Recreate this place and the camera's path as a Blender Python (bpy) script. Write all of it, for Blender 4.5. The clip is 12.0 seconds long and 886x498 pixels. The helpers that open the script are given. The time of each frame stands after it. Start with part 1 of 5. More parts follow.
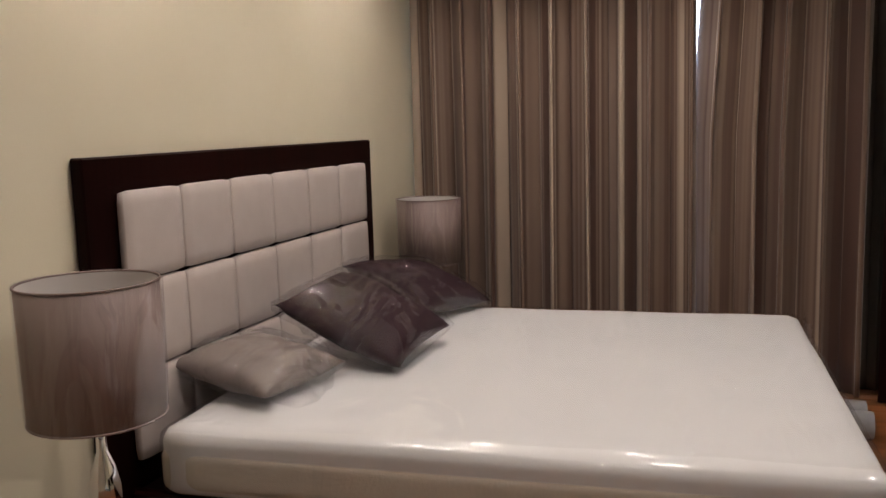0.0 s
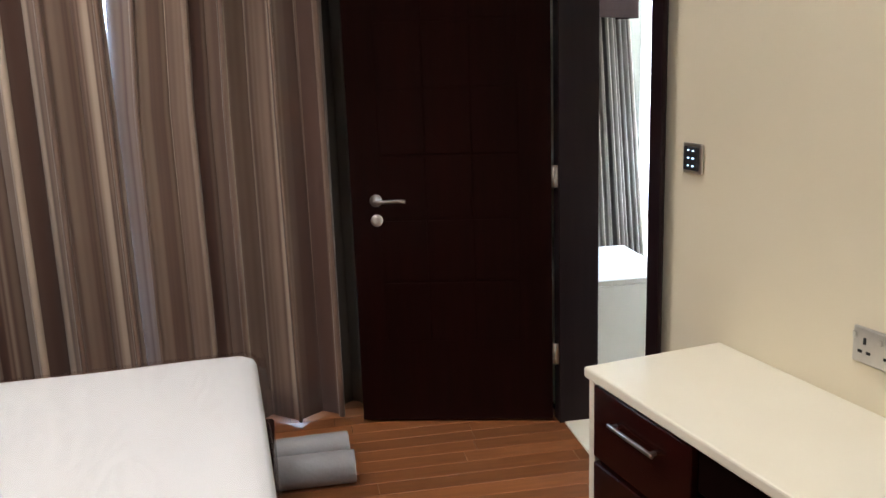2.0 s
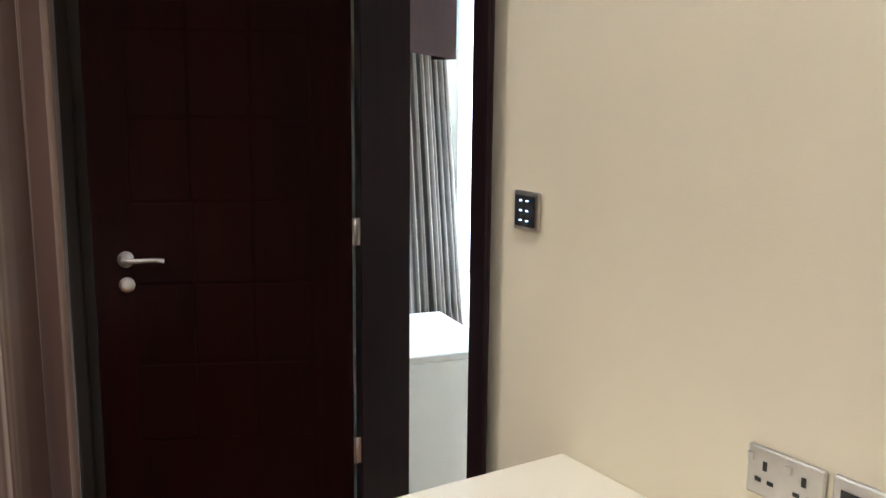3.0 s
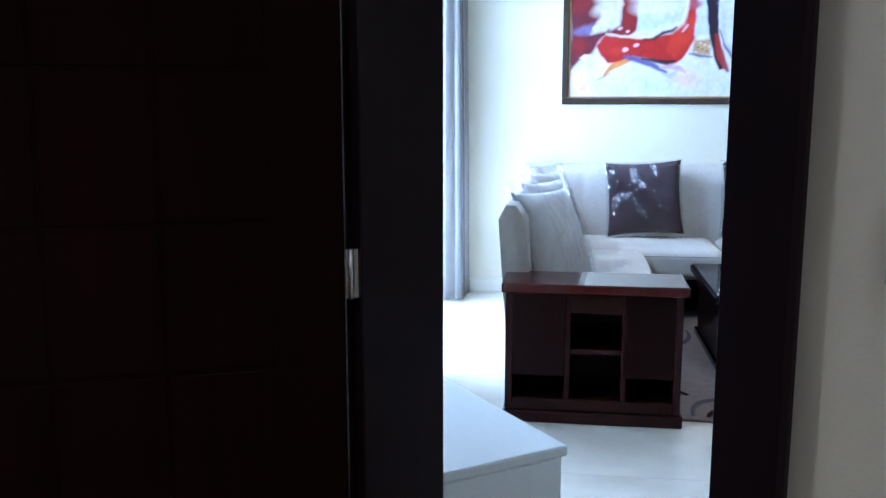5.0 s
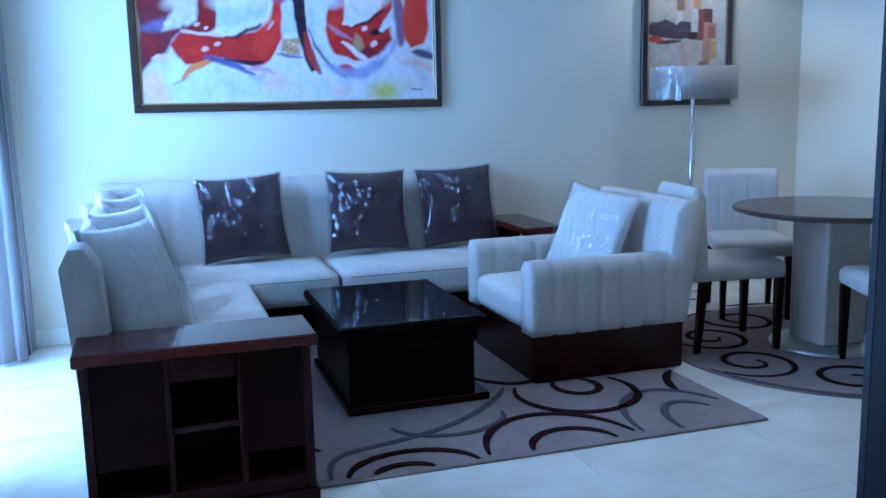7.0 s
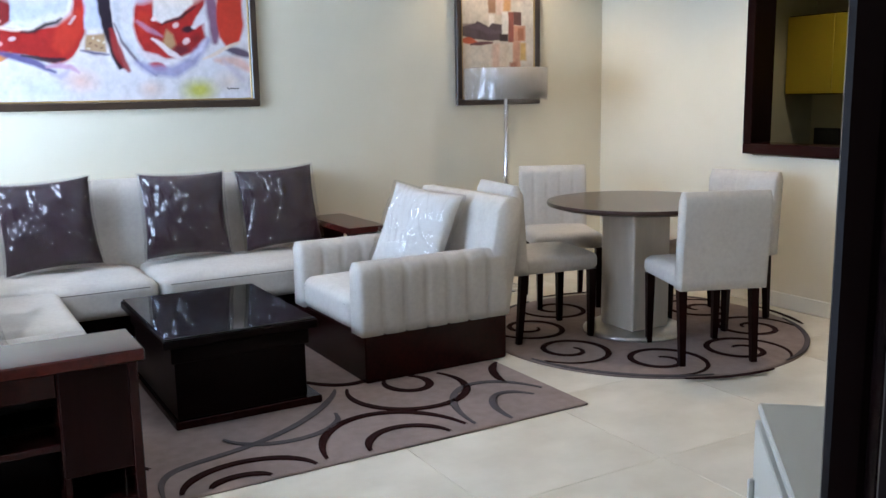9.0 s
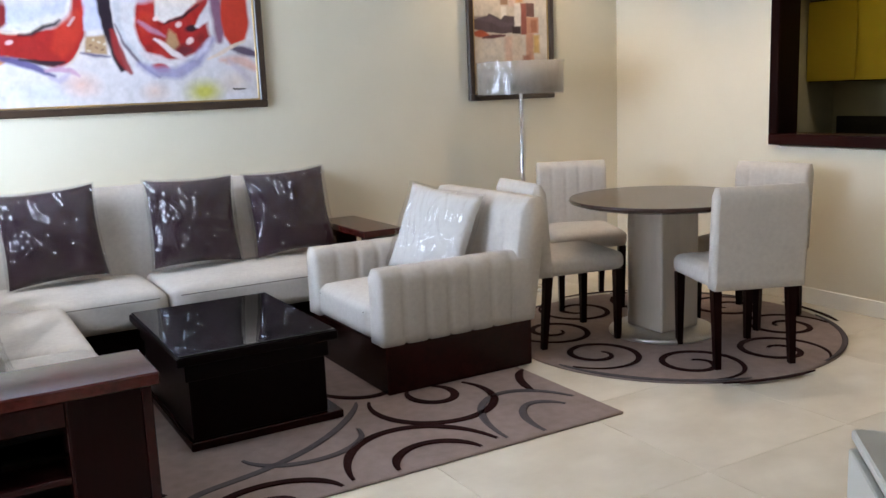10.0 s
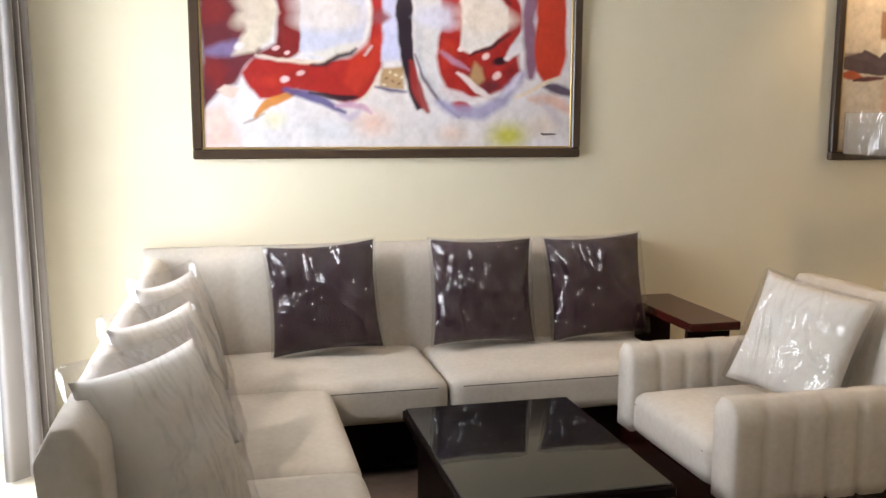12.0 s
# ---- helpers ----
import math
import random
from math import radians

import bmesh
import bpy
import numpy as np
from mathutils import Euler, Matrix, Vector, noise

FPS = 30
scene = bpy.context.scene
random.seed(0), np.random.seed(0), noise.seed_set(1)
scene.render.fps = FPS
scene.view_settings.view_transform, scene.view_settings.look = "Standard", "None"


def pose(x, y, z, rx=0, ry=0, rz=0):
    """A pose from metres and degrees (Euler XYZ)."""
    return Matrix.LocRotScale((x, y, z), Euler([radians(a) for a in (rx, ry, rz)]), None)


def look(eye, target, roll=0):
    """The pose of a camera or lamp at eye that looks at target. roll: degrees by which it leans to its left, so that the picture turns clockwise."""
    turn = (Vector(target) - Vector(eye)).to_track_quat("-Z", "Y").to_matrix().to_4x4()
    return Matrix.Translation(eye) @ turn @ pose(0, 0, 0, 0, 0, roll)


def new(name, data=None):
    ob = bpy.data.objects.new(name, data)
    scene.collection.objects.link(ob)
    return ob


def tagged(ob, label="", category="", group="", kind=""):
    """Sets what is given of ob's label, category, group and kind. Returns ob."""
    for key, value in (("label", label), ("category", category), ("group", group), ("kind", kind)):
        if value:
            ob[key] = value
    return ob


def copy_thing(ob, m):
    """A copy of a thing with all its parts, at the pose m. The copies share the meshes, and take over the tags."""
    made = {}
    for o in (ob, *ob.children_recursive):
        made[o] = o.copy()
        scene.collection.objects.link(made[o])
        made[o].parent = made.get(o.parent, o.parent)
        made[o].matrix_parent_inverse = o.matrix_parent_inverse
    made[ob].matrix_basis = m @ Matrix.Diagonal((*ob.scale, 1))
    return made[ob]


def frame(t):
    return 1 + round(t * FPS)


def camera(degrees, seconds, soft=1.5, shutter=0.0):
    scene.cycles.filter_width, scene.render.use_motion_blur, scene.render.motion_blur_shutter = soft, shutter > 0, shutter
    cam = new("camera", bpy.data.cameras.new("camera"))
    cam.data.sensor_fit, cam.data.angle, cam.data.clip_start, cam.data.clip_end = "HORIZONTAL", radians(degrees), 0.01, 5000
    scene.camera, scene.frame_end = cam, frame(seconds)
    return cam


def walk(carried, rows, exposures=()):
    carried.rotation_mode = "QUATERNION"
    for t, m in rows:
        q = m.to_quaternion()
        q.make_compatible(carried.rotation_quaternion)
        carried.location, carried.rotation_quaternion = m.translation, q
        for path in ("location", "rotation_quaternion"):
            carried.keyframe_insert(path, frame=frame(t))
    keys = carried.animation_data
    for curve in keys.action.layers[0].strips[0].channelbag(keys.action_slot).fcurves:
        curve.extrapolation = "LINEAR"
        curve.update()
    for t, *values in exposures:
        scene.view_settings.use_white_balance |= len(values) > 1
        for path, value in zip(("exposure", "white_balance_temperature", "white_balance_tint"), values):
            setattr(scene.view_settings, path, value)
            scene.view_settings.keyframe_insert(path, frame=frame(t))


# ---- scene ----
cam = camera(53.0, 12.0, soft=1.5)
PATH = [
    (0, (-1.764, 2.837, 1.461), (-0.648, 4.473, 1.184), -1.7),
    (0.5, (-1.376, 2.817, 1.512), (-0.155, 4.366, 1.176), -3.0),
    (1, (-1.145, 2.927, 1.647), (0.250, 4.287, 1.197), -3.2),
    (1.5, (-0.896, 3.144, 1.600), (0.721, 4.238, 1.163), -1.7),
    (2, (-0.606, 3.232, 1.605), (1.135, 4.106, 1.152), -2.0),
    (2.5, (-0.250, 3.326, 1.558), (1.589, 4.002, 1.156), -0.4),
    (3, (0.066, 3.403, 1.504), (1.971, 3.907, 1.164), 0.6),
    (3.5, (0.347, 3.529, 1.515), (2.275, 3.926, 1.163), 0.7),
    (3.7, (0.477, 3.581, 1.483), (2.400, 4.006, 1.142), 0.9),
    (5.3, (1.422, 4.060, 1.367), (3.390, 4.229, 1.050), -0.6),
    (5.5, (1.572, 4.036, 1.364), (3.546, 4.117, 1.053), -1.0),
    (6, (1.826, 4.013, 1.365), (3.794, 3.838, 1.059), -1.0),
    (6.5, (1.911, 4.011, 1.369), (3.841, 3.592, 1.056), -1.0),
    (7, (1.976, 4.011, 1.377), (3.852, 3.398, 1.054), -1.2),
    (7.5, (1.990, 4.032, 1.390), (3.807, 3.266, 1.050), -1.1),
    (7.7, (1.990, 4.042, 1.395), (3.785, 3.228, 1.050), -1.2),
    (9.3, (1.990, 4.075, 1.420), (3.686, 3.073, 1.073), -1.2),
    (9.5, (2.022, 4.078, 1.425), (3.718, 3.079, 1.069), -1.6),
    (10, (2.219, 4.050, 1.422), (3.924, 3.065, 1.068), -2.3),
    (10.5, (2.437, 3.989, 1.457), (4.169, 3.044, 1.132), -1.6),
    (11, (2.706, 3.965, 1.479), (4.487, 3.100, 1.200), -0.3),
    (11.5, (2.996, 3.913, 1.529), (4.850, 3.229, 1.219), -0.2),
    (12, (3.286, 3.930, 1.543), (5.209, 3.461, 1.255), 0.2),
]
walk(cam, [(t, look(eye, target, roll)) for t, eye, target, roll in PATH],
     [(0, -0.1, 6450, 13), (1.0, 0.0, 6250, 11), (1.5, 0.25, 6000, 9), (2.0, 0.55, 5900, 8), (2.5, 0.65, 5800, 7), (3.0, 0.65, 5750, 7), (3.7, 0.1, 5800, 7), (5.3, -0.85, 4300, 8), (6.0, -1.25, 3900, 8), (6.5, -1.6, 3750, 8), (7.0, -1.3, 3750, 7), (7.7, -1.0, 4650, 8), (9.3, -0.84, 5600, 13), (10.5, -0.94, 6450, 16), (12, -1.0, 7550, 17)])

# ---- world, lights ----
world = bpy.data.worlds.new("sky")
scene.world = world
world.use_nodes = True
wn = world.node_tree
sky = wn.nodes.new("ShaderNodeTexSky")
sky.sky_type, sky.sun_disc = "NISHITA", False
sky.sun_elevation, sky.sun_rotation = radians(48), radians(-30)
wn.links.new(sky.outputs[0], wn.nodes["Background"].inputs[0])
wn.nodes["Background"].inputs[1].default_value = 0.1
sun = new("sun", bpy.data.lights.new("sun", "SUN"))
sun.data.energy, sun.data.angle, sun.data.color = 2.0, radians(0.6), (1.0, 0.95, 0.88)
sun.matrix_world = look((0, 20, 22), (8, 0, 0))

LIVING = Matrix.Identity(4)
BEDROOM = pose(-2.754, 3.393, 0, 0, 0, -53.5)   # the bedroom stands at an angle to the living room
DOORWALL = BEDROOM @ pose(2.52, 4.108, 0, 0, 0, 11)   # the wall beside the door runs slightly askew


def area_lamp(name, m, energy, sx, sy, color):
    lamp = bpy.data.lights.new(name, "AREA")
    lamp.shape, lamp.size, lamp.size_y, lamp.energy, lamp.color = "RECTANGLE", sx, sy, energy, color
    ob = new(name, lamp)
    ob.matrix_world = m
    return ob


def spot_lamp(name, m, energy, degrees, color):
    lamp = bpy.data.lights.new(name, "SPOT")
    lamp.energy, lamp.spot_size, lamp.spot_blend, lamp.color, lamp.shadow_soft_size = energy, radians(degrees), 0.6, color, 0.04
    ob = new(name, lamp)
    ob.matrix_world = m
    return ob


DAY, WARM, SOFT_WARM = (0.78, 0.89, 1.0), (1.0, 0.79, 0.54), (1.0, 0.90, 0.80)
area_lamp("window_daylight", look((5.72, 5.32, 1.25), (5.72, 0, 1.0)), 500, 3.1, 2.3, DAY)
# recessed ceiling spots out of view, living room: (x, y, watts); last added to brighten the kitchen
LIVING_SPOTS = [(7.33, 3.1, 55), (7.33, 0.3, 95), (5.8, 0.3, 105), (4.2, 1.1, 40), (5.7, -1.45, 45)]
BEDROOM_SPOTS = [(-0.3, 2.75, 52), (-0.3, 4.35, 38), (0.6, 4.3, 40), (0.9, 2.2, 40), (2.15, 2.9, 38), (2.1, 4.2, 14), (0.8, 0.4, 40)]
CEIL = 2.75
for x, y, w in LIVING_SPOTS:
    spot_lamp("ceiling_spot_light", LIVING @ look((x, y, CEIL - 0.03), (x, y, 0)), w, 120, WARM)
for x, y, w in BEDROOM_SPOTS:
    spot_lamp("ceiling_spot_light", BEDROOM @ look((x, y, CEIL - 0.03), (x, y, 0)), w, 140, SOFT_WARM)


# ---- materials ----
def mat(name, color, rough=0.6, metal=0.0, color2=None, scale=8.0, stretch=(1, 1, 1), bump=0.0, bump_scale=None, spec=0.5, coat=0.0, rnd=0.0):
    """Principled, with two scales of noise between color and color2, and bump."""
    m = bpy.data.materials.new(name)
    m.use_nodes = True
    nt = m.node_tree
    b = nt.nodes["Principled BSDF"]
    b.inputs["Roughness"].default_value, b.inputs["Metallic"].default_value = rough, metal
    b.inputs["Specular IOR Level"].default_value = spec
    b.inputs["Coat Weight"].default_value = coat
    tc = nt.nodes.new("ShaderNodeTexCoord")
    mp = nt.nodes.new("ShaderNodeMapping")
    mp.inputs["Scale"].default_value = stretch
    nt.links.new(tc.outputs["Object"], mp.inputs["Vector"])
    color2 = color2 or tuple(c * 0.86 for c in color)
    n1 = nt.nodes.new("ShaderNodeTexNoise")
    n1.inputs["Scale"].default_value, n1.inputs["Detail"].default_value = scale, 5
    n2 = nt.nodes.new("ShaderNodeTexNoise")
    n2.inputs["Scale"].default_value, n2.inputs["Detail"].default_value = scale * 0.13, 3
    add = nt.nodes.new("ShaderNodeMath")
    add.operation = "MULTIPLY_ADD"
    add.inputs[1].default_value = 0.5
    half = nt.nodes.new("ShaderNodeMath")
    half.operation = "MULTIPLY"
    half.inputs[1].default_value = 0.5
    for n in (n1, n2):
        nt.links.new(mp.outputs[0], n.inputs["Vector"])
    nt.links.new(n2.outputs["Fac"], half.inputs[0])
    nt.links.new(n1.outputs["Fac"], add.inputs[0])
    nt.links.new(half.outputs[0], add.inputs[2])
    ramp = nt.nodes.new("ShaderNodeValToRGB")
    ramp.color_ramp.elements[0].position, ramp.color_ramp.elements[1].position = 0.32, 0.68
    ramp.color_ramp.elements[0].color, ramp.color_ramp.elements[1].color = (*color2, 1), (*color, 1)
    nt.links.new(add.outputs[0], ramp.inputs[0])
    out = ramp.outputs[0]
    if rnd:
        oi = nt.nodes.new("ShaderNodeObjectInfo")
        hsv = nt.nodes.new("ShaderNodeHueSaturation")
        mr = nt.nodes.new("ShaderNodeMapRange")
        mr.inputs["To Min"].default_value, mr.inputs["To Max"].default_value = 1 - rnd, 1 + rnd
        nt.links.new(oi.outputs["Random"], mr.inputs["Value"])
        nt.links.new(mr.outputs[0], hsv.inputs["Value"])
        nt.links.new(out, hsv.inputs["Color"])
        out = hsv.outputs[0]
    nt.links.new(out, b.inputs["Base Color"])
    if bump:
        nb = nt.nodes.new("ShaderNodeTexNoise")
        nb.inputs["Scale"].default_value, nb.inputs["Detail"].default_value = bump_scale or scale * 4, 4
        nt.links.new(mp.outputs[0], nb.inputs["Vector"])
        bp = nt.nodes.new("ShaderNodeBump")
        bp.inputs["Strength"].default_value, bp.inputs["Distance"].default_value = bump, 0.01
        nt.links.new(nb.outputs["Fac"], bp.inputs["Height"])
        nt.links.new(bp.outputs[0], b.inputs["Normal"])
    return m


def emit(name, color, strength):
    m = bpy.data.materials.new(name)
    m.use_nodes = True
    b = m.node_tree.nodes["Principled BSDF"]
    b.inputs["Base Color"].default_value = (*color, 1)
    b.inputs["Emission Color"].default_value = (*color, 1)
    b.inputs["Emission Strength"].default_value = strength
    return m


def clear(name, tint, gloss, rough=0.08, bump=0.0, bump_scale=12.0, fold_depth=0.10):
    """Thin clear film or pane: transparent, with a gloss that grows at grazing angles."""
    m = bpy.data.materials.new(name)
    m.use_nodes = True
    nt = m.node_tree
    nt.nodes.remove(nt.nodes["Principled BSDF"])
    tr, gl = nt.nodes.new("ShaderNodeBsdfTransparent"), nt.nodes.new("ShaderNodeBsdfGlossy")
    tr.inputs[0].default_value = (*tint, 1)
    gl.inputs["Roughness"].default_value = rough
    mix, lw = nt.nodes.new("ShaderNodeMixShader"), nt.nodes.new("ShaderNodeLayerWeight")
    lw.inputs["Blend"].default_value = 0.4
    mr = nt.nodes.new("ShaderNodeMapRange")
    mr.inputs["To Min"].default_value, mr.inputs["To Max"].default_value = gloss, gloss * 3.2
    nt.links.new(lw.outputs["Facing"], mr.inputs["Value"])
    nt.links.new(mr.outputs[0], mix.inputs[0])
    nt.links.new(tr.outputs[0], mix.inputs[1])
    nt.links.new(gl.outputs[0], mix.inputs[2])
    nt.links.new(mix.outputs[0], nt.nodes["Material Output"].inputs["Surface"])
    if bump:
        tc, bp, mp = nt.nodes.new("ShaderNodeTexCoord"), nt.nodes.new("ShaderNodeBump"), nt.nodes.new("ShaderNodeMapping")
        mp.inputs["Rotation"].default_value, mp.inputs["Scale"].default_value = (0.3, 0.5, 0.4), (1.6, 1.0, 0.45)
        nt.links.new(tc.outputs["Object"], mp.inputs["Vector"])
        nb = nt.nodes.new("ShaderNodeTexNoise")
        nb.inputs["Scale"].default_value, nb.inputs["Detail"].default_value, nb.inputs["Distortion"].default_value = bump_scale, 1.6, 1.0
        nt.links.new(mp.outputs[0], nb.inputs["Vector"])
        mid, fold = nt.nodes.new("ShaderNodeMath"), nt.nodes.new("ShaderNodeMath")     # sharp folds where the noise crosses its middle
        mid.operation, fold.operation = "SUBTRACT", "ABSOLUTE"
        mid.inputs[1].default_value = 0.5
        nt.links.new(nb.outputs["Fac"], mid.inputs[0])
        nt.links.new(mid.outputs[0], fold.inputs[0])
        bp.inputs["Strength"].default_value, bp.inputs["Distance"].default_value = bump, fold_depth
        nt.links.new(fold.outputs[0], bp.inputs["Height"])
        for n in (gl, lw):
            nt.links.new(bp.outputs[0], n.inputs["Normal"])
    return m


def striped(name, tones, width, rough=0.45, thin=0.0):
    """Curtain cloth: woven stripes of uneven width along the attribute 'u'."""
    m = bpy.data.materials.new(name)
    m.use_nodes = True
    nt = m.node_tree
    b = nt.nodes["Principled BSDF"]
    b.inputs["Roughness"].default_value = rough
    b.inputs["Sheen Weight"].default_value = 0.25
    at = nt.nodes.new("ShaderNodeAttribute")
    at.attribute_name = "u"
    mul = nt.nodes.new("ShaderNodeMath")
    mul.operation = "MULTIPLY"
    mul.inputs[1].default_value = 1.0 / width
    nt.links.new(at.outputs["Fac"], mul.inputs[0])
    ns = nt.nodes.new("ShaderNodeTexNoise")
    ns.noise_dimensions = "1D"
    ns.inputs["Scale"].default_value, ns.inputs["Detail"].default_value = 1.0, 2
    nt.links.new(mul.outputs[0], ns.inputs["W"])
    ramp = nt.nodes.new("ShaderNodeValToRGB")
    ramp.color_ramp.interpolation = "EASE"
    els = ramp.color_ramp.elements
    els[0].position, els[0].color = 0.36, (*tones[0], 1)
    els[1].position, els[1].color = 0.66, (*tones[-1], 1)
    for i, c in enumerate(tones[1:-1]):
        e = els.new(0.36 + 0.30 * (i + 1) / (len(tones) - 1))
        e.color = (*c, 1)
    nt.links.new(ns.outputs["Fac"], ramp.inputs[0])
    nt.links.new(ramp.outputs[0], b.inputs["Base Color"])
    if thin:        # daylight shows through the cloth
        mix, tl = nt.nodes.new("ShaderNodeMixShader"), nt.nodes.new("ShaderNodeBsdfTranslucent")
        mix.inputs[0].default_value = thin
        nt.links.new(ramp.outputs[0], tl.inputs["Color"])
        nt.links.new(b.outputs[0], mix.inputs[1])
        nt.links.new(tl.outputs[0], mix.inputs[2])
        nt.links.new(mix.outputs[0], nt.nodes["Material Output"].inputs["Surface"])
    tc, nb, bp = nt.nodes.new("ShaderNodeTexCoord"), nt.nodes.new("ShaderNodeTexNoise"), nt.nodes.new("ShaderNodeBump")
    nb.inputs["Scale"].default_value = 220
    bp.inputs["Strength"].default_value, bp.inputs["Distance"].default_value = 0.15, 0.002
    nt.links.new(tc.outputs["Object"], nb.inputs["Vector"])
    nt.links.new(nb.outputs["Fac"], bp.inputs["Height"])
    nt.links.new(bp.outputs[0], b.inputs["Normal"])
    return m


def painted(name, rough=0.35):
    m = bpy.data.materials.new(name)
    m.use_nodes = True
    nt = m.node_tree
    b = nt.nodes["Principled BSDF"]
    b.inputs["Roughness"].default_value = rough
    at = nt.nodes.new("ShaderNodeAttribute")
    at.attribute_name = "paint"
    nt.links.new(at.outputs["Color"], b.inputs["Base Color"])
    tc, nb, bp = nt.nodes.new("ShaderNodeTexCoord"), nt.nodes.new("ShaderNodeTexNoise"), nt.nodes.new("ShaderNodeBump")
    nb.inputs["Scale"].default_value, nb.inputs["Detail"].default_value = 35, 6
    bp.inputs["Strength"].default_value, bp.inputs["Distance"].default_value = 0.35, 0.004
    nt.links.new(tc.outputs["Object"], nb.inputs["Vector"])
    nt.links.new(nb.outputs["Fac"], bp.inputs["Height"])
    nt.links.new(bp.outputs[0], b.inputs["Normal"])
    return m


WALL = mat("cream_wall_paint", (0.70, 0.635, 0.49), 0.55, color2=(0.655, 0.59, 0.445), scale=3, bump=0.05, bump_scale=160)
CEILING = mat("white_ceiling_paint", (0.82, 0.81, 0.78), 0.8, color2=(0.78, 0.77, 0.74), scale=2)
MARBLE = mat("polished_beige_marble", (0.84, 0.765, 0.63), 0.13, color2=(0.60, 0.52, 0.40), scale=3.6, stretch=(1, 0.8, 1), rnd=0.03)
GROUT = mat("tile_joint", (0.70, 0.625, 0.50), 0.3, color2=(0.58, 0.50, 0.385), scale=5)
PLANK = mat("reddish_wood_floor", (0.30, 0.115, 0.042), 0.32, color2=(0.17, 0.058, 0.02), scale=14, stretch=(0.25, 3.5, 1), rnd=0.28, bump=0.05)
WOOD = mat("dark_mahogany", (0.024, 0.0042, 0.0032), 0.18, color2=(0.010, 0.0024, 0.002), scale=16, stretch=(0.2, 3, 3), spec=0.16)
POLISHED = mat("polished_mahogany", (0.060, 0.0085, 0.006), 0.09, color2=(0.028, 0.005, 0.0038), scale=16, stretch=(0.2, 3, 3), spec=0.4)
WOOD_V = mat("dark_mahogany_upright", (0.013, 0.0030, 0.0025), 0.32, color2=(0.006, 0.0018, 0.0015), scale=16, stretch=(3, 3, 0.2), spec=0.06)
FRAMEWOOD = mat("dark_door_frame_wood", (0.014, 0.0065, 0.0075), 0.36, color2=(0.009, 0.004, 0.005), scale=14, stretch=(3, 3, 0.2), spec=0.15)
JAMBWOOD = mat("polished_dark_jamb", (0.014, 0.0065, 0.0075), 0.16, color2=(0.009, 0.004, 0.005), scale=14, stretch=(3, 3, 0.2), spec=0.5)
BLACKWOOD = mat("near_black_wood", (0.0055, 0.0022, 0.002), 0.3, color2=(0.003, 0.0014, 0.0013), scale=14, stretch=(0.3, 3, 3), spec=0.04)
FABRIC = mat("pale_grey_upholstery", (0.545, 0.50, 0.44), 0.9, color2=(0.465, 0.422, 0.37), scale=45, bump=0.25, bump_scale=420, spec=0.2)
SEAM = mat("dark_piping", (0.10, 0.085, 0.075), 0.8)
PADHIDE = mat("pale_mauve_leatherette", (0.50, 0.44, 0.415), 0.5, color2=(0.45, 0.39, 0.365), scale=12, bump=0.08, bump_scale=200)
PLUM = mat("plum_satin_cushion", (0.030, 0.0115, 0.019), 0.7, color2=(0.020, 0.0075, 0.0125), scale=30, bump=0.15, bump_scale=300, spec=0.15)
TAUPE = mat("taupe_satin_cushion", (0.22, 0.18, 0.165), 0.55, color2=(0.17, 0.135, 0.125), scale=30, bump=0.1, bump_scale=300)
PALECUSH = mat("pale_beige_cushion", (0.60, 0.57, 0.52), 0.75, color2=(0.53, 0.50, 0.45), scale=30, bump=0.15, bump_scale=300)
FILM = clear("clear_plastic_film", (0.97, 0.97, 0.98), 0.065, 0.08, 1.0, 5.0, 0.10)
FILM_BED = clear("clear_mattress_film", (0.98, 0.98, 0.985), 0.07, 0.16, 0.5, 2.6, 0.035)
PANE = clear("window_glass", (0.96, 0.98, 1.0), 0.05, 0.01)
MATTRESS = mat("white_mattress_cloth", (0.74, 0.73, 0.735), 0.6, color2=(0.69, 0.68, 0.685), scale=6, bump=0.10, bump_scale=30)
MATTSIDE = mat("cream_mattress_border", (0.62, 0.57, 0.49), 0.7, color2=(0.56, 0.51, 0.43), scale=20, bump=0.2, bump_scale=80)
CREAMTOP = mat("cream_lacquer_top", (0.74, 0.70, 0.59), 0.28, color2=(0.71, 0.665, 0.55), scale=6)
WHITELAC = mat("white_lacquer", (0.78, 0.78, 0.75), 0.3, color2=(0.75, 0.75, 0.72), scale=5)
GREIGE = mat("grey_beige_lacquer", (0.46, 0.44, 0.38), 0.35, color2=(0.43, 0.41, 0.355), scale=5)
STEEL = mat("brushed_steel", (0.62, 0.60, 0.57), 0.28, 1.0, color2=(0.52, 0.50, 0.48), scale=40)
CHROME = mat("chrome", (0.85, 0.85, 0.86), 0.08, 1.0, color2=(0.80, 0.80, 0.82))
GLASSTOP = mat("black_glass_top", (0.006, 0.0055, 0.006), 0.03, color2=(0.005, 0.0045, 0.005), spec=0.5)
SHADE = mat("mauve_taupe_lamp_shade", (0.27, 0.195, 0.18), 0.6, color2=(0.19, 0.135, 0.122), scale=14, stretch=(6, 6, 0.4))
SHADE_IN = mat("shade_lining", (0.62, 0.58, 0.56), 0.7)
SHADE_GREY = mat("silver_satin_shade", (0.36, 0.315, 0.26), 0.4, color2=(0.30, 0.26, 0.215), scale=14)
RUGMAT = mat("taupe_wool_rug", (0.29, 0.222, 0.192), 0.95, color2=(0.215, 0.160, 0.136), scale=20, bump=0.5, bump_scale=260, spec=0.1)
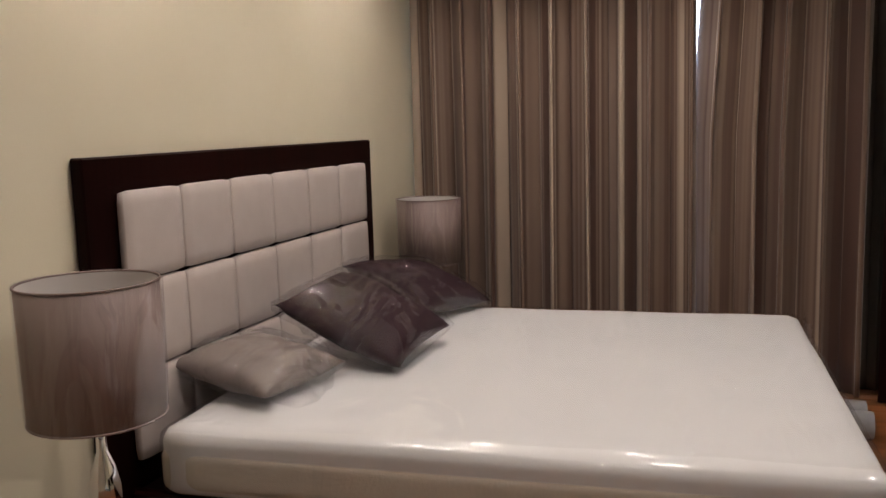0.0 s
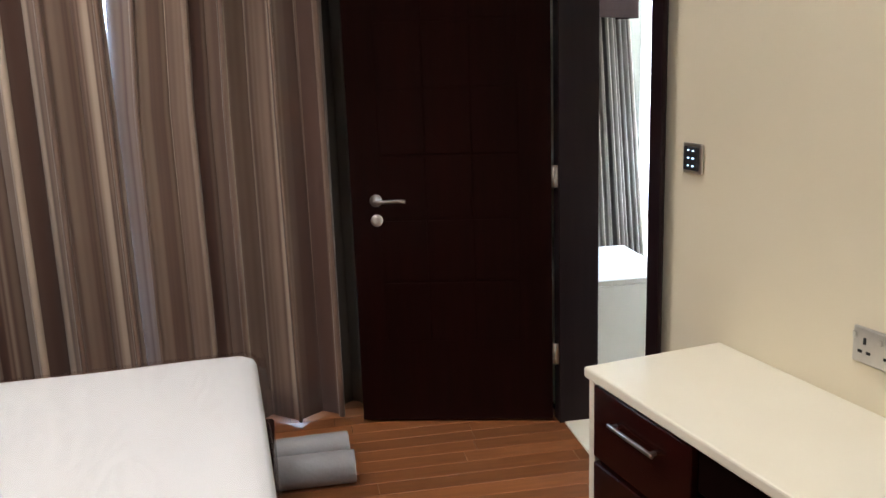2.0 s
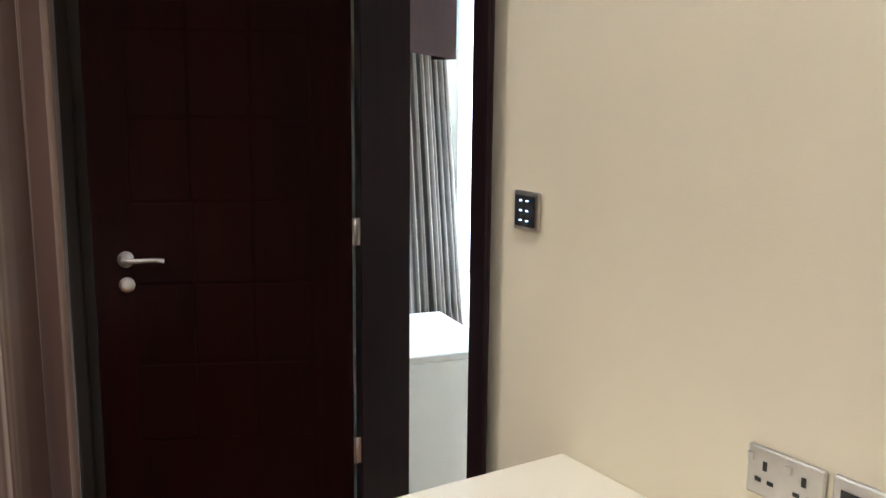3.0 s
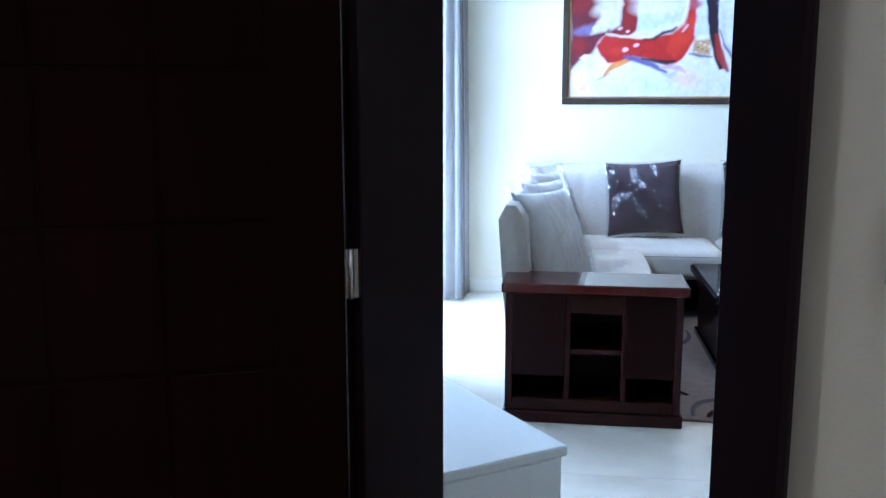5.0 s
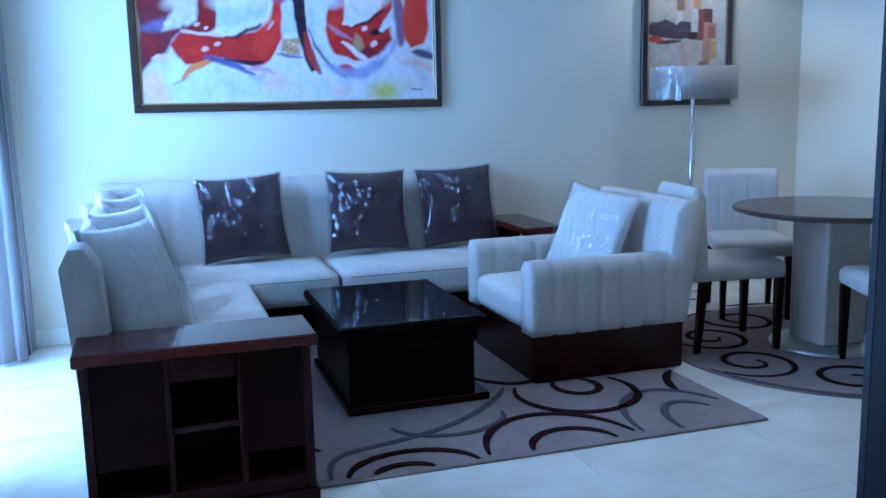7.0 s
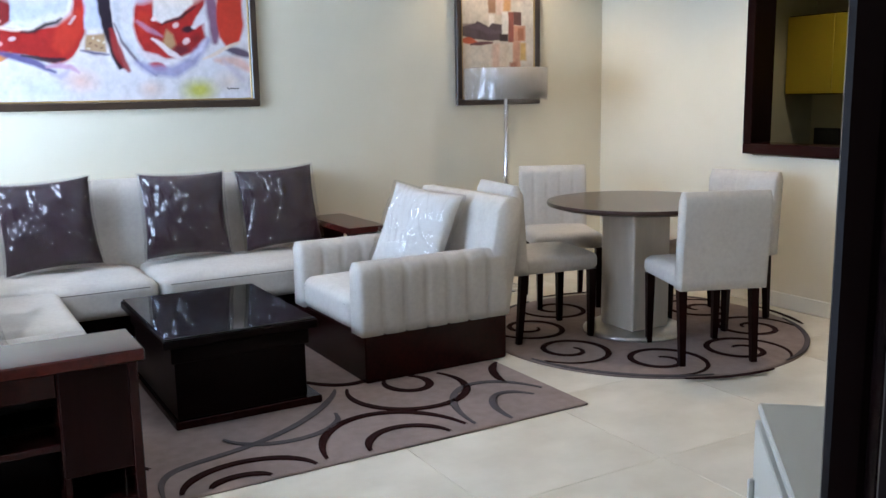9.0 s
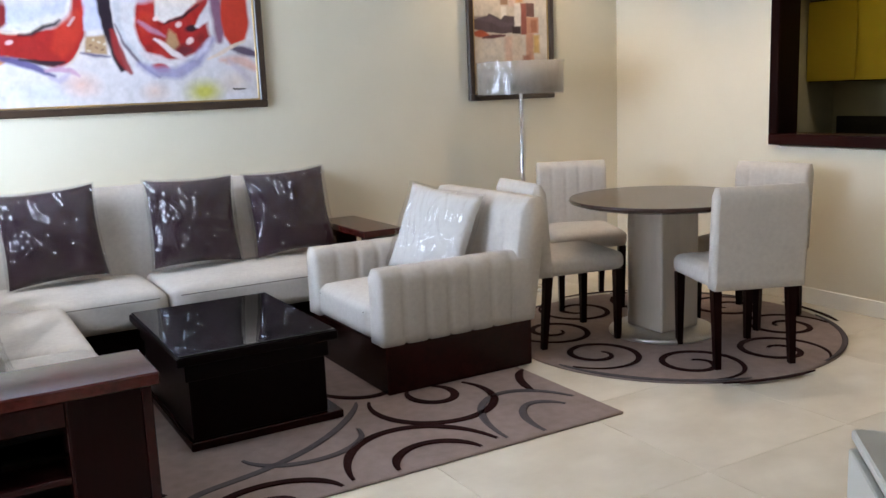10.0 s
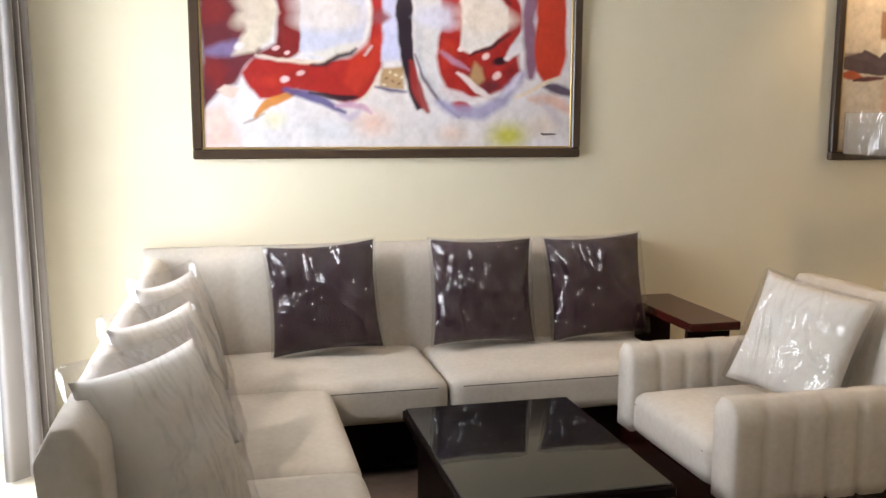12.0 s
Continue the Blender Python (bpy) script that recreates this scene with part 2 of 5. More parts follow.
RUGDARK = mat("dark_brown_rug_swirl", (0.026, 0.0085, 0.008), 0.95, color2=(0.016, 0.0055, 0.005), scale=20, bump=0.5, bump_scale=260, spec=0.05)
RUGGREY = mat("grey_rug_swirl", (0.105, 0.088, 0.088), 0.95, color2=(0.08, 0.068, 0.068), scale=20, bump=0.5, bump_scale=260, spec=0.05)
YELLOW = mat("mustard_yellow_lacquer", (0.55, 0.42, 0.02), 0.3, color2=(0.51, 0.385, 0.018), scale=5)
BLACKSTONE = mat("black_granite", (0.016, 0.016, 0.017), 0.15, color2=(0.03, 0.03, 0.03), scale=60)
GREYWOOD = mat("pale_grey_stone_pedestal", (0.56, 0.49, 0.40), 0.4, color2=(0.46, 0.40, 0.32), scale=8, stretch=(3, 3, 0.5))
TABLETOP = mat("walnut_veneer_top", (0.052, 0.026, 0.019), 0.22, color2=(0.034, 0.017, 0.013), scale=12, stretch=(0.4, 3, 1), spec=0.4)
ROLLGREY = mat("grey_foam_wrap", (0.33, 0.32, 0.33), 0.6, color2=(0.27, 0.26, 0.27), scale=15, bump=0.2)
PLASTIC_BLACK = mat("black_glossy_plastic", (0.02, 0.02, 0.022), 0.2)
LED = emit("blue_white_led", (0.55, 0.75, 1.0), 3.0)
GILT = mat("dark_bronze_frame", (0.030, 0.018, 0.012), 0.3, color2=(0.05, 0.03, 0.018), scale=20, coat=0.3)
GILTLINE = mat("gold_frame_slip", (0.42, 0.29, 0.12), 0.35, 0.7)
PAINTED = painted("oil_paint_on_canvas")
CURTAIN_BED = striped("striped_brown_satin", [(0.085, 0.042, 0.031), (0.20, 0.136, 0.102), (0.115, 0.066, 0.049), (0.40, 0.315, 0.245)], 0.085)
CURTAIN_LIV = striped("striped_grey_beige_satin", [(0.10, 0.088, 0.085), (0.36, 0.33, 0.31), (0.20, 0.178, 0.165), (0.56, 0.52, 0.48)], 0.07, 0.45, 0.3)
VALANCE = mat("matt_brown_valance", (0.050, 0.026, 0.024), 0.85, color2=(0.036, 0.018, 0.017), scale=12, spec=0.1)
CURTAIN_BACK = mat("dark_blackout_lining", (0.10, 0.085, 0.07), 0.8)
CEILLIGHT = emit("warm_lamp_disc", (1.0, 0.82, 0.6), 8.0)
SKYLIGHT = emit("bright_hazy_distance", (0.66, 0.80, 1.0), 12.0)
PANELWALL = mat("kitchen_wall_paint", (0.50, 0.47, 0.30), 0.6)


# ---- mesh helpers ----
def finish(name, bm, material, parent=None, smooth=False, m=None):
    me = bpy.data.meshes.new(name)
    bm.normal_update()
    bm.to_mesh(me)
    bm.free()
    me.materials.append(material)
    if smooth:
        me.polygons.foreach_set("use_smooth", [True] * len(me.polygons))
    ob = new(name, me)
    if m is not None:
        ob.matrix_world = m
    if parent is not None:
        ob.parent = parent
    return ob


def part(name, bm, material, parent, label="", smooth=False):
    ob = finish(name, bm, material, parent, smooth)
    if label:
        tagged(ob, label)
    return ob


def thing(name, m, label, category, group="", kind=""):
    ob = new(name)
    ob.empty_display_size = 0.1
    ob.matrix_world = m
    return tagged(ob, label, category, group, kind)


def box(x0, x1, y0, y1, z0, z1, bevel=0.004, seg=1, bm=None):
    own = bm is None
    b2 = bmesh.new()
    r = bmesh.ops.create_cube(b2, size=1)
    for v in b2.verts:
        v.co = ((x0 + x1) / 2 + v.co.x * (x1 - x0), (y0 + y1) / 2 + v.co.y * (y1 - y0), (z0 + z1) / 2 + v.co.z * (z1 - z0))
    if bevel:
        bmesh.ops.bevel(b2, geom=b2.edges[:], offset=min(bevel, 0.45 * min(abs(x1 - x0), abs(y1 - y0), abs(z1 - z0))), segments=seg, affect="EDGES", profile=0.5)
    if own:
        return b2
    me = bpy.data.meshes.new("tmp")
    b2.to_mesh(me)
    bm.from_mesh(me)
    bpy.data.meshes.remove(me)
    b2.free()
    return bm


def lathe(profile, steps=32, cx=0.0, cy=0.0, bm=None):
    """Turn (radius, z) pairs about the upright line through cx, cy."""
    bm = bm or bmesh.new()
    rings = []
    for r, z in profile:
        if r < 1e-5:
            rings.append([bm.verts.new((cx, cy, z))])
        else:
            rings.append([bm.verts.new((cx + r * math.cos(2 * math.pi * i / steps), cy + r * math.sin(2 * math.pi * i / steps), z)) for i in range(steps)])
    for a, b in zip(rings, rings[1:]):
        for i in range(steps):
            j = (i + 1) % steps
            if len(a) == 1 and len(b) == 1:
                continue
            if len(a) == 1:
                bm.faces.new((a[0], b[j], b[i]))
            elif len(b) == 1:
                bm.faces.new((a[i], a[j], b[0]))
            else:
                bm.faces.new((a[i], a[j], b[j], b[i]))
    return bm


def tube(points, radius, steps=8, bm=None, flat=1.0):
    bm = bm or bmesh.new()
    pts = [Vector(p) for p in points]
    rings = []
    for i, p in enumerate(pts):
        d = (pts[min(i + 1, len(pts) - 1)] - pts[max(i - 1, 0)]).normalized()
        side = d.cross(Vector((0, 0, 1)))
        side = side.normalized() if side.length > 1e-4 else Vector((1, 0, 0))
        up = side.cross(d).normalized()
        rings.append([bm.verts.new(p + radius * (side * math.cos(2 * math.pi * k / steps) + up * flat * math.sin(2 * math.pi * k / steps))) for k in range(steps)])
    for a, b in zip(rings, rings[1:]):
        for k in range(steps):
            bm.faces.new((a[k], a[(k + 1) % steps], b[(k + 1) % steps], b[k]))
    bm.faces.new(rings[0][::-1])
    bm.faces.new(rings[-1])
    return bm


def pillow(w, h, t, n=18, pinch=0.06, lump=0.012, seed=0.0):
    """A stuffed square cushion standing in the xz plane, its middle at the origin, thin towards the seams."""
    bm = bmesh.new()
    for s in (-1, 1):
        grid = []
        for i in range(n + 1):
            row = []
            for j in range(n + 1):
                u, v = 2 * i / n - 1, 2 * j / n - 1
                e = max(0.0, (1 - u * u) * (1 - v * v))
                x = u * w / 2 * (1 - pinch * (1 - v * v))
                z = v * h / 2 * (1 - pinch * (1 - u * u))
                y = s * t / 2 * e ** 0.42
                y += s * lump * noise.noise((u * 2.2 + seed, v * 2.2, s * 3.0 + seed)) * min(1, e * 3)
                row.append(bm.verts.new((x, y, z)))
            grid.append(row)
        for i in range(n):
            for j in range(n):
                f = (grid[i][j], grid[i + 1][j], grid[i + 1][j + 1], grid[i][j + 1])
                bm.faces.new(f if s < 0 else f[::-1])
    bmesh.ops.remove_doubles(bm, verts=bm.verts[:], dist=1e-5)
    return bm


def crumple(bm, amount, freq, seed):
    for v in bm.verts:
        v.co += Vector((0, 1, 0)) * (1 if v.co.y > 0 else -1) * amount * (0.3 + (1 - min(1.0, 3 * abs(noise.noise(v.co * freq + Vector((seed, 0, seed)))))) * (0.5 + 0.5 * noise.noise(v.co * 4 + Vector((0, seed, 0)))))
    return bm


def soft_box(x0, x1, y0, y1, z0, z1, r=0.05, seg=4, puff=0.0, cuts=8):
    """Upholstered block: rounded edges; puff raises the middle of the top."""
    bm = box(x0, x1, y0, y1, z0, z1, 0)
    bmesh.ops.subdivide_edges(bm, edges=bm.edges[:], cuts=cuts, use_grid_fill=True)
    cx, cy, cz = (x0 + x1) / 2, (y0 + y1) / 2, (z0 + z1) / 2
    hx, hy, hz = (x1 - x0) / 2, (y1 - y0) / 2, (z1 - z0) / 2
    r = min(r, hx * 0.98, hy * 0.98, hz * 0.98)
    for v in bm.verts:
        # spread the grid towards the edges, then round them
        q = []
        for c, m0, h in ((v.co.x, cx, hx), (v.co.y, cy, hy), (v.co.z, cz, hz)):
            a = (c - m0) / h
            a = math.copysign(abs(a) ** 0.7, a)
            q.append(a * h)
        inner = Vector([max(-(h - r), min(h - r, c)) for c, h in zip(q, (hx, hy, hz))])
        d = Vector(q) - inner
        if d.length > 1e-9:
            d = d.normalized() * min(r, d.length)
        p = inner + d
        if puff and q[2] > 0:
            p.z += puff * max(0, 1 - (q[0] / hx) ** 2) ** 0.6 * max(0, 1 - (q[1] / hy) ** 2) ** 0.6
        v.co = Vector((cx, cy, cz)) + p
    return bm


def channelled(length, height, thick, channels, depth=0.008, nz=10, lean=0.0, top_round=0.04, plain_back=False):
    """An upholstered panel of upright channels: along x, front towards -y, foot at z = 0; lean moves the top back."""
    bm = bmesh.new()
    per = 8
    nx = channels * per
    rows = []
    zs = [height * k / nz for k in range(nz + 1)]
    def ring(x, pillowed):
        pts = []
        for z in zs:
            rr = max(0.0, z - (height - top_round))
            cut = top_round - math.sqrt(max(0.0, top_round ** 2 - rr ** 2)) if rr > 0 else 0
            pts.append((x, -thick / 2 + pillowed * depth + cut * 0.8 + lean * (z / height), z))
        for z in zs[::-1]:
            rr = max(0.0, z - (height - top_round))
            cut = top_round - math.sqrt(max(0.0, top_round ** 2 - rr ** 2)) if rr > 0 else 0
            pts.append((x, thick / 2 - (0 if plain_back else pillowed * depth) - cut * 0.8 + lean * (z / height), z))
        return [bm.verts.new(p) for p in pts]
    for i in range(nx + 1):
        f = (i % per) / per
        groove = max(0.0, 1 - min(f, 1 - f) * per / 1.3) if 0 < i < nx else 0.6
        rows.append(ring(-length / 2 + length * i / nx, groove))
    for a, b in zip(rows, rows[1:]):
        for k in range(len(a)):
            bm.faces.new((a[k], a[(k + 1) % len(a)], b[(k + 1) % len(a)], b[k]))
    bm.faces.new(rows[0][::-1])
    bm.faces.new(rows[-1])
    bmesh.ops.recalc_face_normals(bm, faces=bm.faces[:])
    return bm


def wavy_curtain(x0, x1, z0, z1, waves, depth, seed=0.0, nz=14, flare=0.25, per=14):
    """A hanging curtain along x at y = 0, with folds; returns the bmesh and its cloth coordinate."""
    bm = bmesh.new()
    lay = bm.verts.layers.float.new("u")
    n = int(waves * per)
    rows = []
    for k in range(nz + 1):
        h = k / nz
        row = []
        for i in range(n + 1):
            f = i / n
            ph = 2 * math.pi * waves * f + 1.6 * noise.noise((f * waves * 0.55 + seed, 0.0, seed)) + 0.5 * (1 - h) * noise.noise((f * waves * 0.8, 3.0, seed))
            amp = depth * (0.55 + 0.45 * noise.noise((f * waves * 0.5, seed, 1.0)) + flare * (1 - h))
            x = x0 + (x1 - x0) * f + 0.35 * depth * math.sin(2 * ph) + 0.02 * (1 - h) * noise.noise((f * waves * 0.6, 7.0, seed))
            v = bm.verts.new((x, amp * math.sin(ph), z0 + (z1 - z0) * h))
            v[lay] = f * (x1 - x0) * 1.9 + seed
            row.append(v)
        rows.append(row)
    for a, b in zip(rows, rows[1:]):
        for i in range(n):
            bm.faces.new((a[i], a[i + 1], b[i + 1], b[i]))
    return bm


def curtain(name, m, x0, x1, z0, z1, waves, depth, seed, material, label, group=""):
    bm = wavy_curtain(x0, x1, z0, z1, waves, depth, seed)
    ob = finish(name, bm, material, None, True, m)
    sol = ob.modifiers.new("thickness", "SOLIDIFY")
    sol.thickness = 0.004
    tagged(ob, label, "curtain", group)
    return ob


def structure(name, m, bm, material, label, category):
    return tagged(finish(name, bm, material, None, False, m), label, category, "", "structure")


# ---- structure: living room ----
def beyond_door(bm):
    """Keep what lies on the living-room side of the door wall's middle."""
    n = BEDROOM.to_3x3() @ Vector((1, 0, 0))
    bmesh.ops.bisect_plane(bm, geom=bm.verts[:] + bm.edges[:] + bm.faces[:], plane_co=BEDROOM @ Vector((2.58, 0, 0)), plane_no=n, clear_inner=True)
    return bm


structure("floor_living", LIVING, beyond_door(box(0.3, 7.75, -3.2, 5.2, -0.12, -0.004, 0)), GROUT, "beige marble tiled floor with fine joints", "floor")
structure("ceiling_living", LIVING, beyond_door(box(0.3, 7.75, -3.2, 5.2, CEIL, CEIL + 0.12, 0)), CEILING, "plain white painted ceiling", "ceiling")
structure("wall_pictures", LIVING, box(7.6, 7.75, -3.2, 5.2, 0, CEIL, 0), WALL, "cream painted wall with two framed paintings", "wall")
# window wall: piers and lintel round the wide opening
bm = box(3.8, 4.14, 5.05, 5.25, 0, CEIL, 0)
box(7.52, 7.6, 5.05, 5.25, 0, CEIL, 0, bm=bm)
box(4.14, 7.52, 5.05, 5.25, 2.42, CEIL, 0, bm=bm)
structure("wall_window", LIVING, bm, WALL, "cream wall round a wide balcony window", "wall")
# kitchen wall with the framed pass-through
bm = box(6.06, 7.6, -0.81, -0.68, 0, CEIL, 0)
box(0.5, 4.3, -0.81, -0.68, 0, CEIL, 0, bm=bm)
box(4.3, 6.06, -0.81, -0.68, 0, 0.98, 0, bm=bm)
box(4.3, 6.06, -0.81, -0.68, 2.2, CEIL, 0, bm=bm)
structure("wall_kitchen", LIVING, bm, WALL, "cream wall with a serving hatch to the kitchen", "wall")
structure("wall_west", LIVING, beyond_door(box(0.35, 0.5, -3.2, 3.4, 0, CEIL, 0)), WALL, "plain cream wall closing the living room", "wall")
bm = box(7.585, 7.6, -0.68, 5.05, 0, 0.10, 0.004)
structure("baseboard_pictures", LIVING, bm, CREAMTOP, "low cream skirting along the picture wall", "skirting")
structure("baseboard_kitchen", LIVING, box(2.3, 7.58, -0.68, -0.665, 0, 0.10, 0.004), CREAMTOP, "low cream skirting along the kitchen wall", "skirting")

# living-room window: frame and panes
win = thing("window_1", pose(4.14, 5.12, 0), "wide full-height balcony window with slim frames", "window", "", "structure")
for x in (0.0, 1.11, 2.22, 3.33):
    part("frame_upright", box(x, x + 0.05, 0, 0.06, 0, 2.42, 0.004), STEEL, win)
for z in (0.0, 2.37):
    part("frame_rail", box(0.05, 3.33, 0.005, 0.055, z, z + 0.05, 0.004), STEEL, win)
for x in (0.05, 1.16, 2.27):
    p = part("pane", box(x + 0.005, x + 1.055, 0.026, 0.032, 0.05, 2.37, 0), PANE, win)
    p.visible_shadow = False
backdrop = structure("backdrop_sky", LIVING, box(-14, 26, 18, 18.1, -8, 16, 0), SKYLIGHT, "bright hazy sky beyond the windows", "sky")

# pass-through frame
hatch = thing("hatch_frame", LIVING, "dark wooden frame round the kitchen serving hatch", "frame", "", "structure")
part("frame_sill", box(4.24, 6.12, -0.84, -0.64, 0.99, 1.06, 0.006), WOOD, hatch)
part("frame_head", box(4.24, 6.12, -0.84, -0.64, 2.14, 2.21, 0.006), WOOD, hatch)
for x in (6.05, 4.24):
    part("frame_side", box(x, x + 0.07, -0.84, -0.64, 1.06, 2.14, 0.006), WOOD_V, hatch)

# kitchen beyond the hatch
structure("wall_kitchen_back", LIVING, box(0.5, 7.6, -2.43, -2.28, 0, CEIL, 0), PANELWALL, "olive kitchen wall behind the counter", "wall")
for i, x in enumerate((6.84, 6.42, 6.00, 5.58, 5.16, 4.74)):
    cab = thing("wall_cabinet", pose(x, -2.28, 1.36), "mustard yellow lacquered kitchen wall cabinet", "cabinet", "kitchen wall cabinets")
    part("carcass", box(-0.42, 0, 0.0, 0.33, 0, 0.61, 0.003), BLACKWOOD, cab)
    part("door", box(-0.418, -0.002, 0.332, 0.352, 0.008, 0.60, 0.003), YELLOW, cab, "mustard yellow door")
counter = thing("kitchen_counter", pose(4.2, -2.28, 0), "black granite kitchen counter on dark units", "counter")
part("worktop", box(0, 2.6, 0, 0.62, 0.90, 0.94, 0.006), BLACKSTONE, counter)
part("base_unit", box(0.01, 2.6, 0.02, 0.58, 0, 0.90, 0.004), BLACKWOOD, counter)
part("backsplash", box(0, 2.6, 0.005, 0.025, 0.94, 1.09, 0.003), BLACKSTONE, counter)
hob = thing("hob", pose(5.9, -1.96, 0.94), "flat black glass hob set on the counter", "hob")
part("hob_glass", box(-0.3, 0.3, -0.24, 0.24, 0, 0.012, 0.004), GLASSTOP, hob)
ks = thing("wall_socket", pose(6.05, -2.277, 1.2), "white double socket on the kitchen wall", "socket")
part("plate", box(-0.07, 0.07, 0.0, 0.01, -0.045, 0.045, 0.004), WHITELAC, ks)
part("rocker", box(-0.015, 0.015, 0.01, 0.014, -0.012, 0.012, 0.002), WHITELAC, ks)
fridge_wall = structure("wall_kitchen_side", LIVING, box(6.85, 7.0, -2.28, -0.81, 0, CEIL, 0), PANELWALL, "olive painted kitchen side wall", "wall")


# ---- structure: bedroom ----
structure("floor_bedroom", BEDROOM, box(-1.0, 2.58, -1.4, 5.7, -0.10, -0.004, 0), BLACKWOOD, "reddish-brown strip wood bedroom floor", "floor")
structure("ceiling_bedroom", BEDROOM, box(-1.0, 2.578, -1.4, 5.7, CEIL, CEIL + 0.10, 0), CEILING, "white painted bedroom ceiling", "ceiling")
structure("wall_headboard", BEDROOM, box(-1.0, -0.86, -1.4, 5.7, 0, CEIL, 0), WALL, "cream painted wall behind the bed", "wall")
structure("wall_bedroom_back", BEDROOM, box(-0.86, 3.75, -1.4, -1.26, 0, CEIL, 0), WALL, "plain cream wall at the back of the bedroom", "wall")
bm = box(-0.86, -0.5, 5.55, 5.7, 0, CEIL, 0)
box(1.45, 2.52, 5.55, 5.7, 0, CEIL, 0, bm=bm)
box(-0.5, 1.45, 5.55, 5.7, 2.42, CEIL, 0, bm=bm)
# unseen upstand, added to block daylight leaking under the curtain
box(-0.5, 1.45, 5.55, 5.7, 0, 0.12, 0, bm=bm)
structure("wall_bedroom_window", BEDROOM, bm, WALL, "cream wall round the curtained bedroom window", "wall")
OY0, OY1, OZ = 4.20, 5.03, 2.12      # the door opening
structure("wall_dresser", DOORWALL, box(0.025, 0.125, -5.7, 0.04, 0, CEIL, 0), WALL, "cream wall above the dresser", "wall")
bm = box(2.52, 2.64, OY1 + 0.073, 6.35, 0, CEIL, 0)
box(2.52, 2.64, OY0 - 0.03, OY1 + 0.073, OZ + 0.03, CEIL, 0, bm=bm)
structure("wall_door", BEDROOM, bm, WALL, "cream wall with the bedroom doorway", "wall")
win2 = thing("window_2", BEDROOM @ pose(-0.5, 5.58, 0), "bedroom window behind drawn curtains", "window", "", "structure")
for x in (0.0, 0.95, 1.9):
    part("frame_upright", box(x, x + 0.05, 0, 0.06, 0.124, 2.416, 0.004), STEEL, win2)
for x in (0.05, 1.0):
    p = part("pane", box(x + 0.003, x + 0.897, 0.026, 0.032, 0.13, 2.40, 0), PANE, win2)
    p.visible_shadow = False

# door frame: linings through the wall, architraves on both faces
df = thing("door_frame", BEDROOM, "dark brown wooden door frame and architrave", "door frame", "", "structure")
part("lining", box(2.478, 2.648, OY1, OY1 + 0.072, 0, OZ + 0.028, 0.003), FRAMEWOOD, df)
part("lining", box(2.519, 2.648, OY0 - 0.028, OY0, 0, OZ + 0.028, 0.003), JAMBWOOD, df)
part("lining", box(2.519, 2.648, OY0, OY1, OZ, OZ + 0.028, 0.003), FRAMEWOOD, df)
for x0, x1 in ((2.503, 2.5185), (2.6485, 2.662)):
    part("architrave", box(x0, x1, OY1 + 0.074, OY1 + 0.14, 0, OZ + 0.10, 0.005), FRAMEWOOD, df)
    part("architrave", box(x0, x1, OY0 - 0.092, OY0, 0, OZ + 0.10, 0.005), FRAMEWOOD, df)
    part("architrave", box(x0, x1, OY0 + 0.002, OY1 + 0.072, OZ + 0.029, OZ + 0.10, 0.005), FRAMEWOOD, df)
part("door_stop", box(2.57, 2.60, OY0, OY0 + 0.012, 0, OZ, 0.002), FRAMEWOOD, df)
part("threshold", box(2.50, 2.645, OY0 + 0.002, OY1 - 0.002, -0.003, 0.008, 0.002), CREAMTOP, df, "pale marble threshold")

# open door leaf
door = thing("door_1", BEDROOM @ pose(2.46, 5.056, 0.012, 0, 0, -14), "dark mahogany panelled door standing open", "door", "", "structure")
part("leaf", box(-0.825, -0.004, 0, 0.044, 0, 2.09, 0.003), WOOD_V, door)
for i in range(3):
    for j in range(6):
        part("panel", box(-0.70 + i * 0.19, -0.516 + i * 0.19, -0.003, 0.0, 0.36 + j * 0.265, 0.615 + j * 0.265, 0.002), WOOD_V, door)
for z in (0.25, 1.005, 1.83):
    h = part("hinge", box(-0.004, 0.024, -0.006, -0.002, z, z + 0.092, 0.0015), STEEL, door, "brushed steel hinge")
    part("knuckle", lathe([(0, z), (0.006, z), (0.006, z + 0.092), (0, z + 0.092)], 12, 0.006, -0.008), STEEL, h, smooth=True)
rose = part("handle", lathe([(0, 0), (0.026, 0), (0.026, 0.008), (0.012, 0.010), (0.010, 0.045), (0, 0.045)], 24), STEEL, door, "brushed steel lever handle", True)
rose.matrix_local = pose(-0.722, 0, 0.968, 90, 0, 0)
part("lever", tube([(0, 0.0, 0.040), (0.02, 0.0, 0.046), (0.06, 0.002, 0.047), (0.10, 0.004, 0.046), (0.125, 0.0, 0.042)], 0.008, 10), STEEL, rose, smooth=True)
esc = part("lock_rose", lathe([(0, 0), (0.025, 0), (0.025, 0.007), (0.010, 0.009), (0, 0.009)], 24), STEEL, door, "round steel lock cover", True)
esc.matrix_local = pose(-0.722, 0, 0.885, 90, 0, 0)

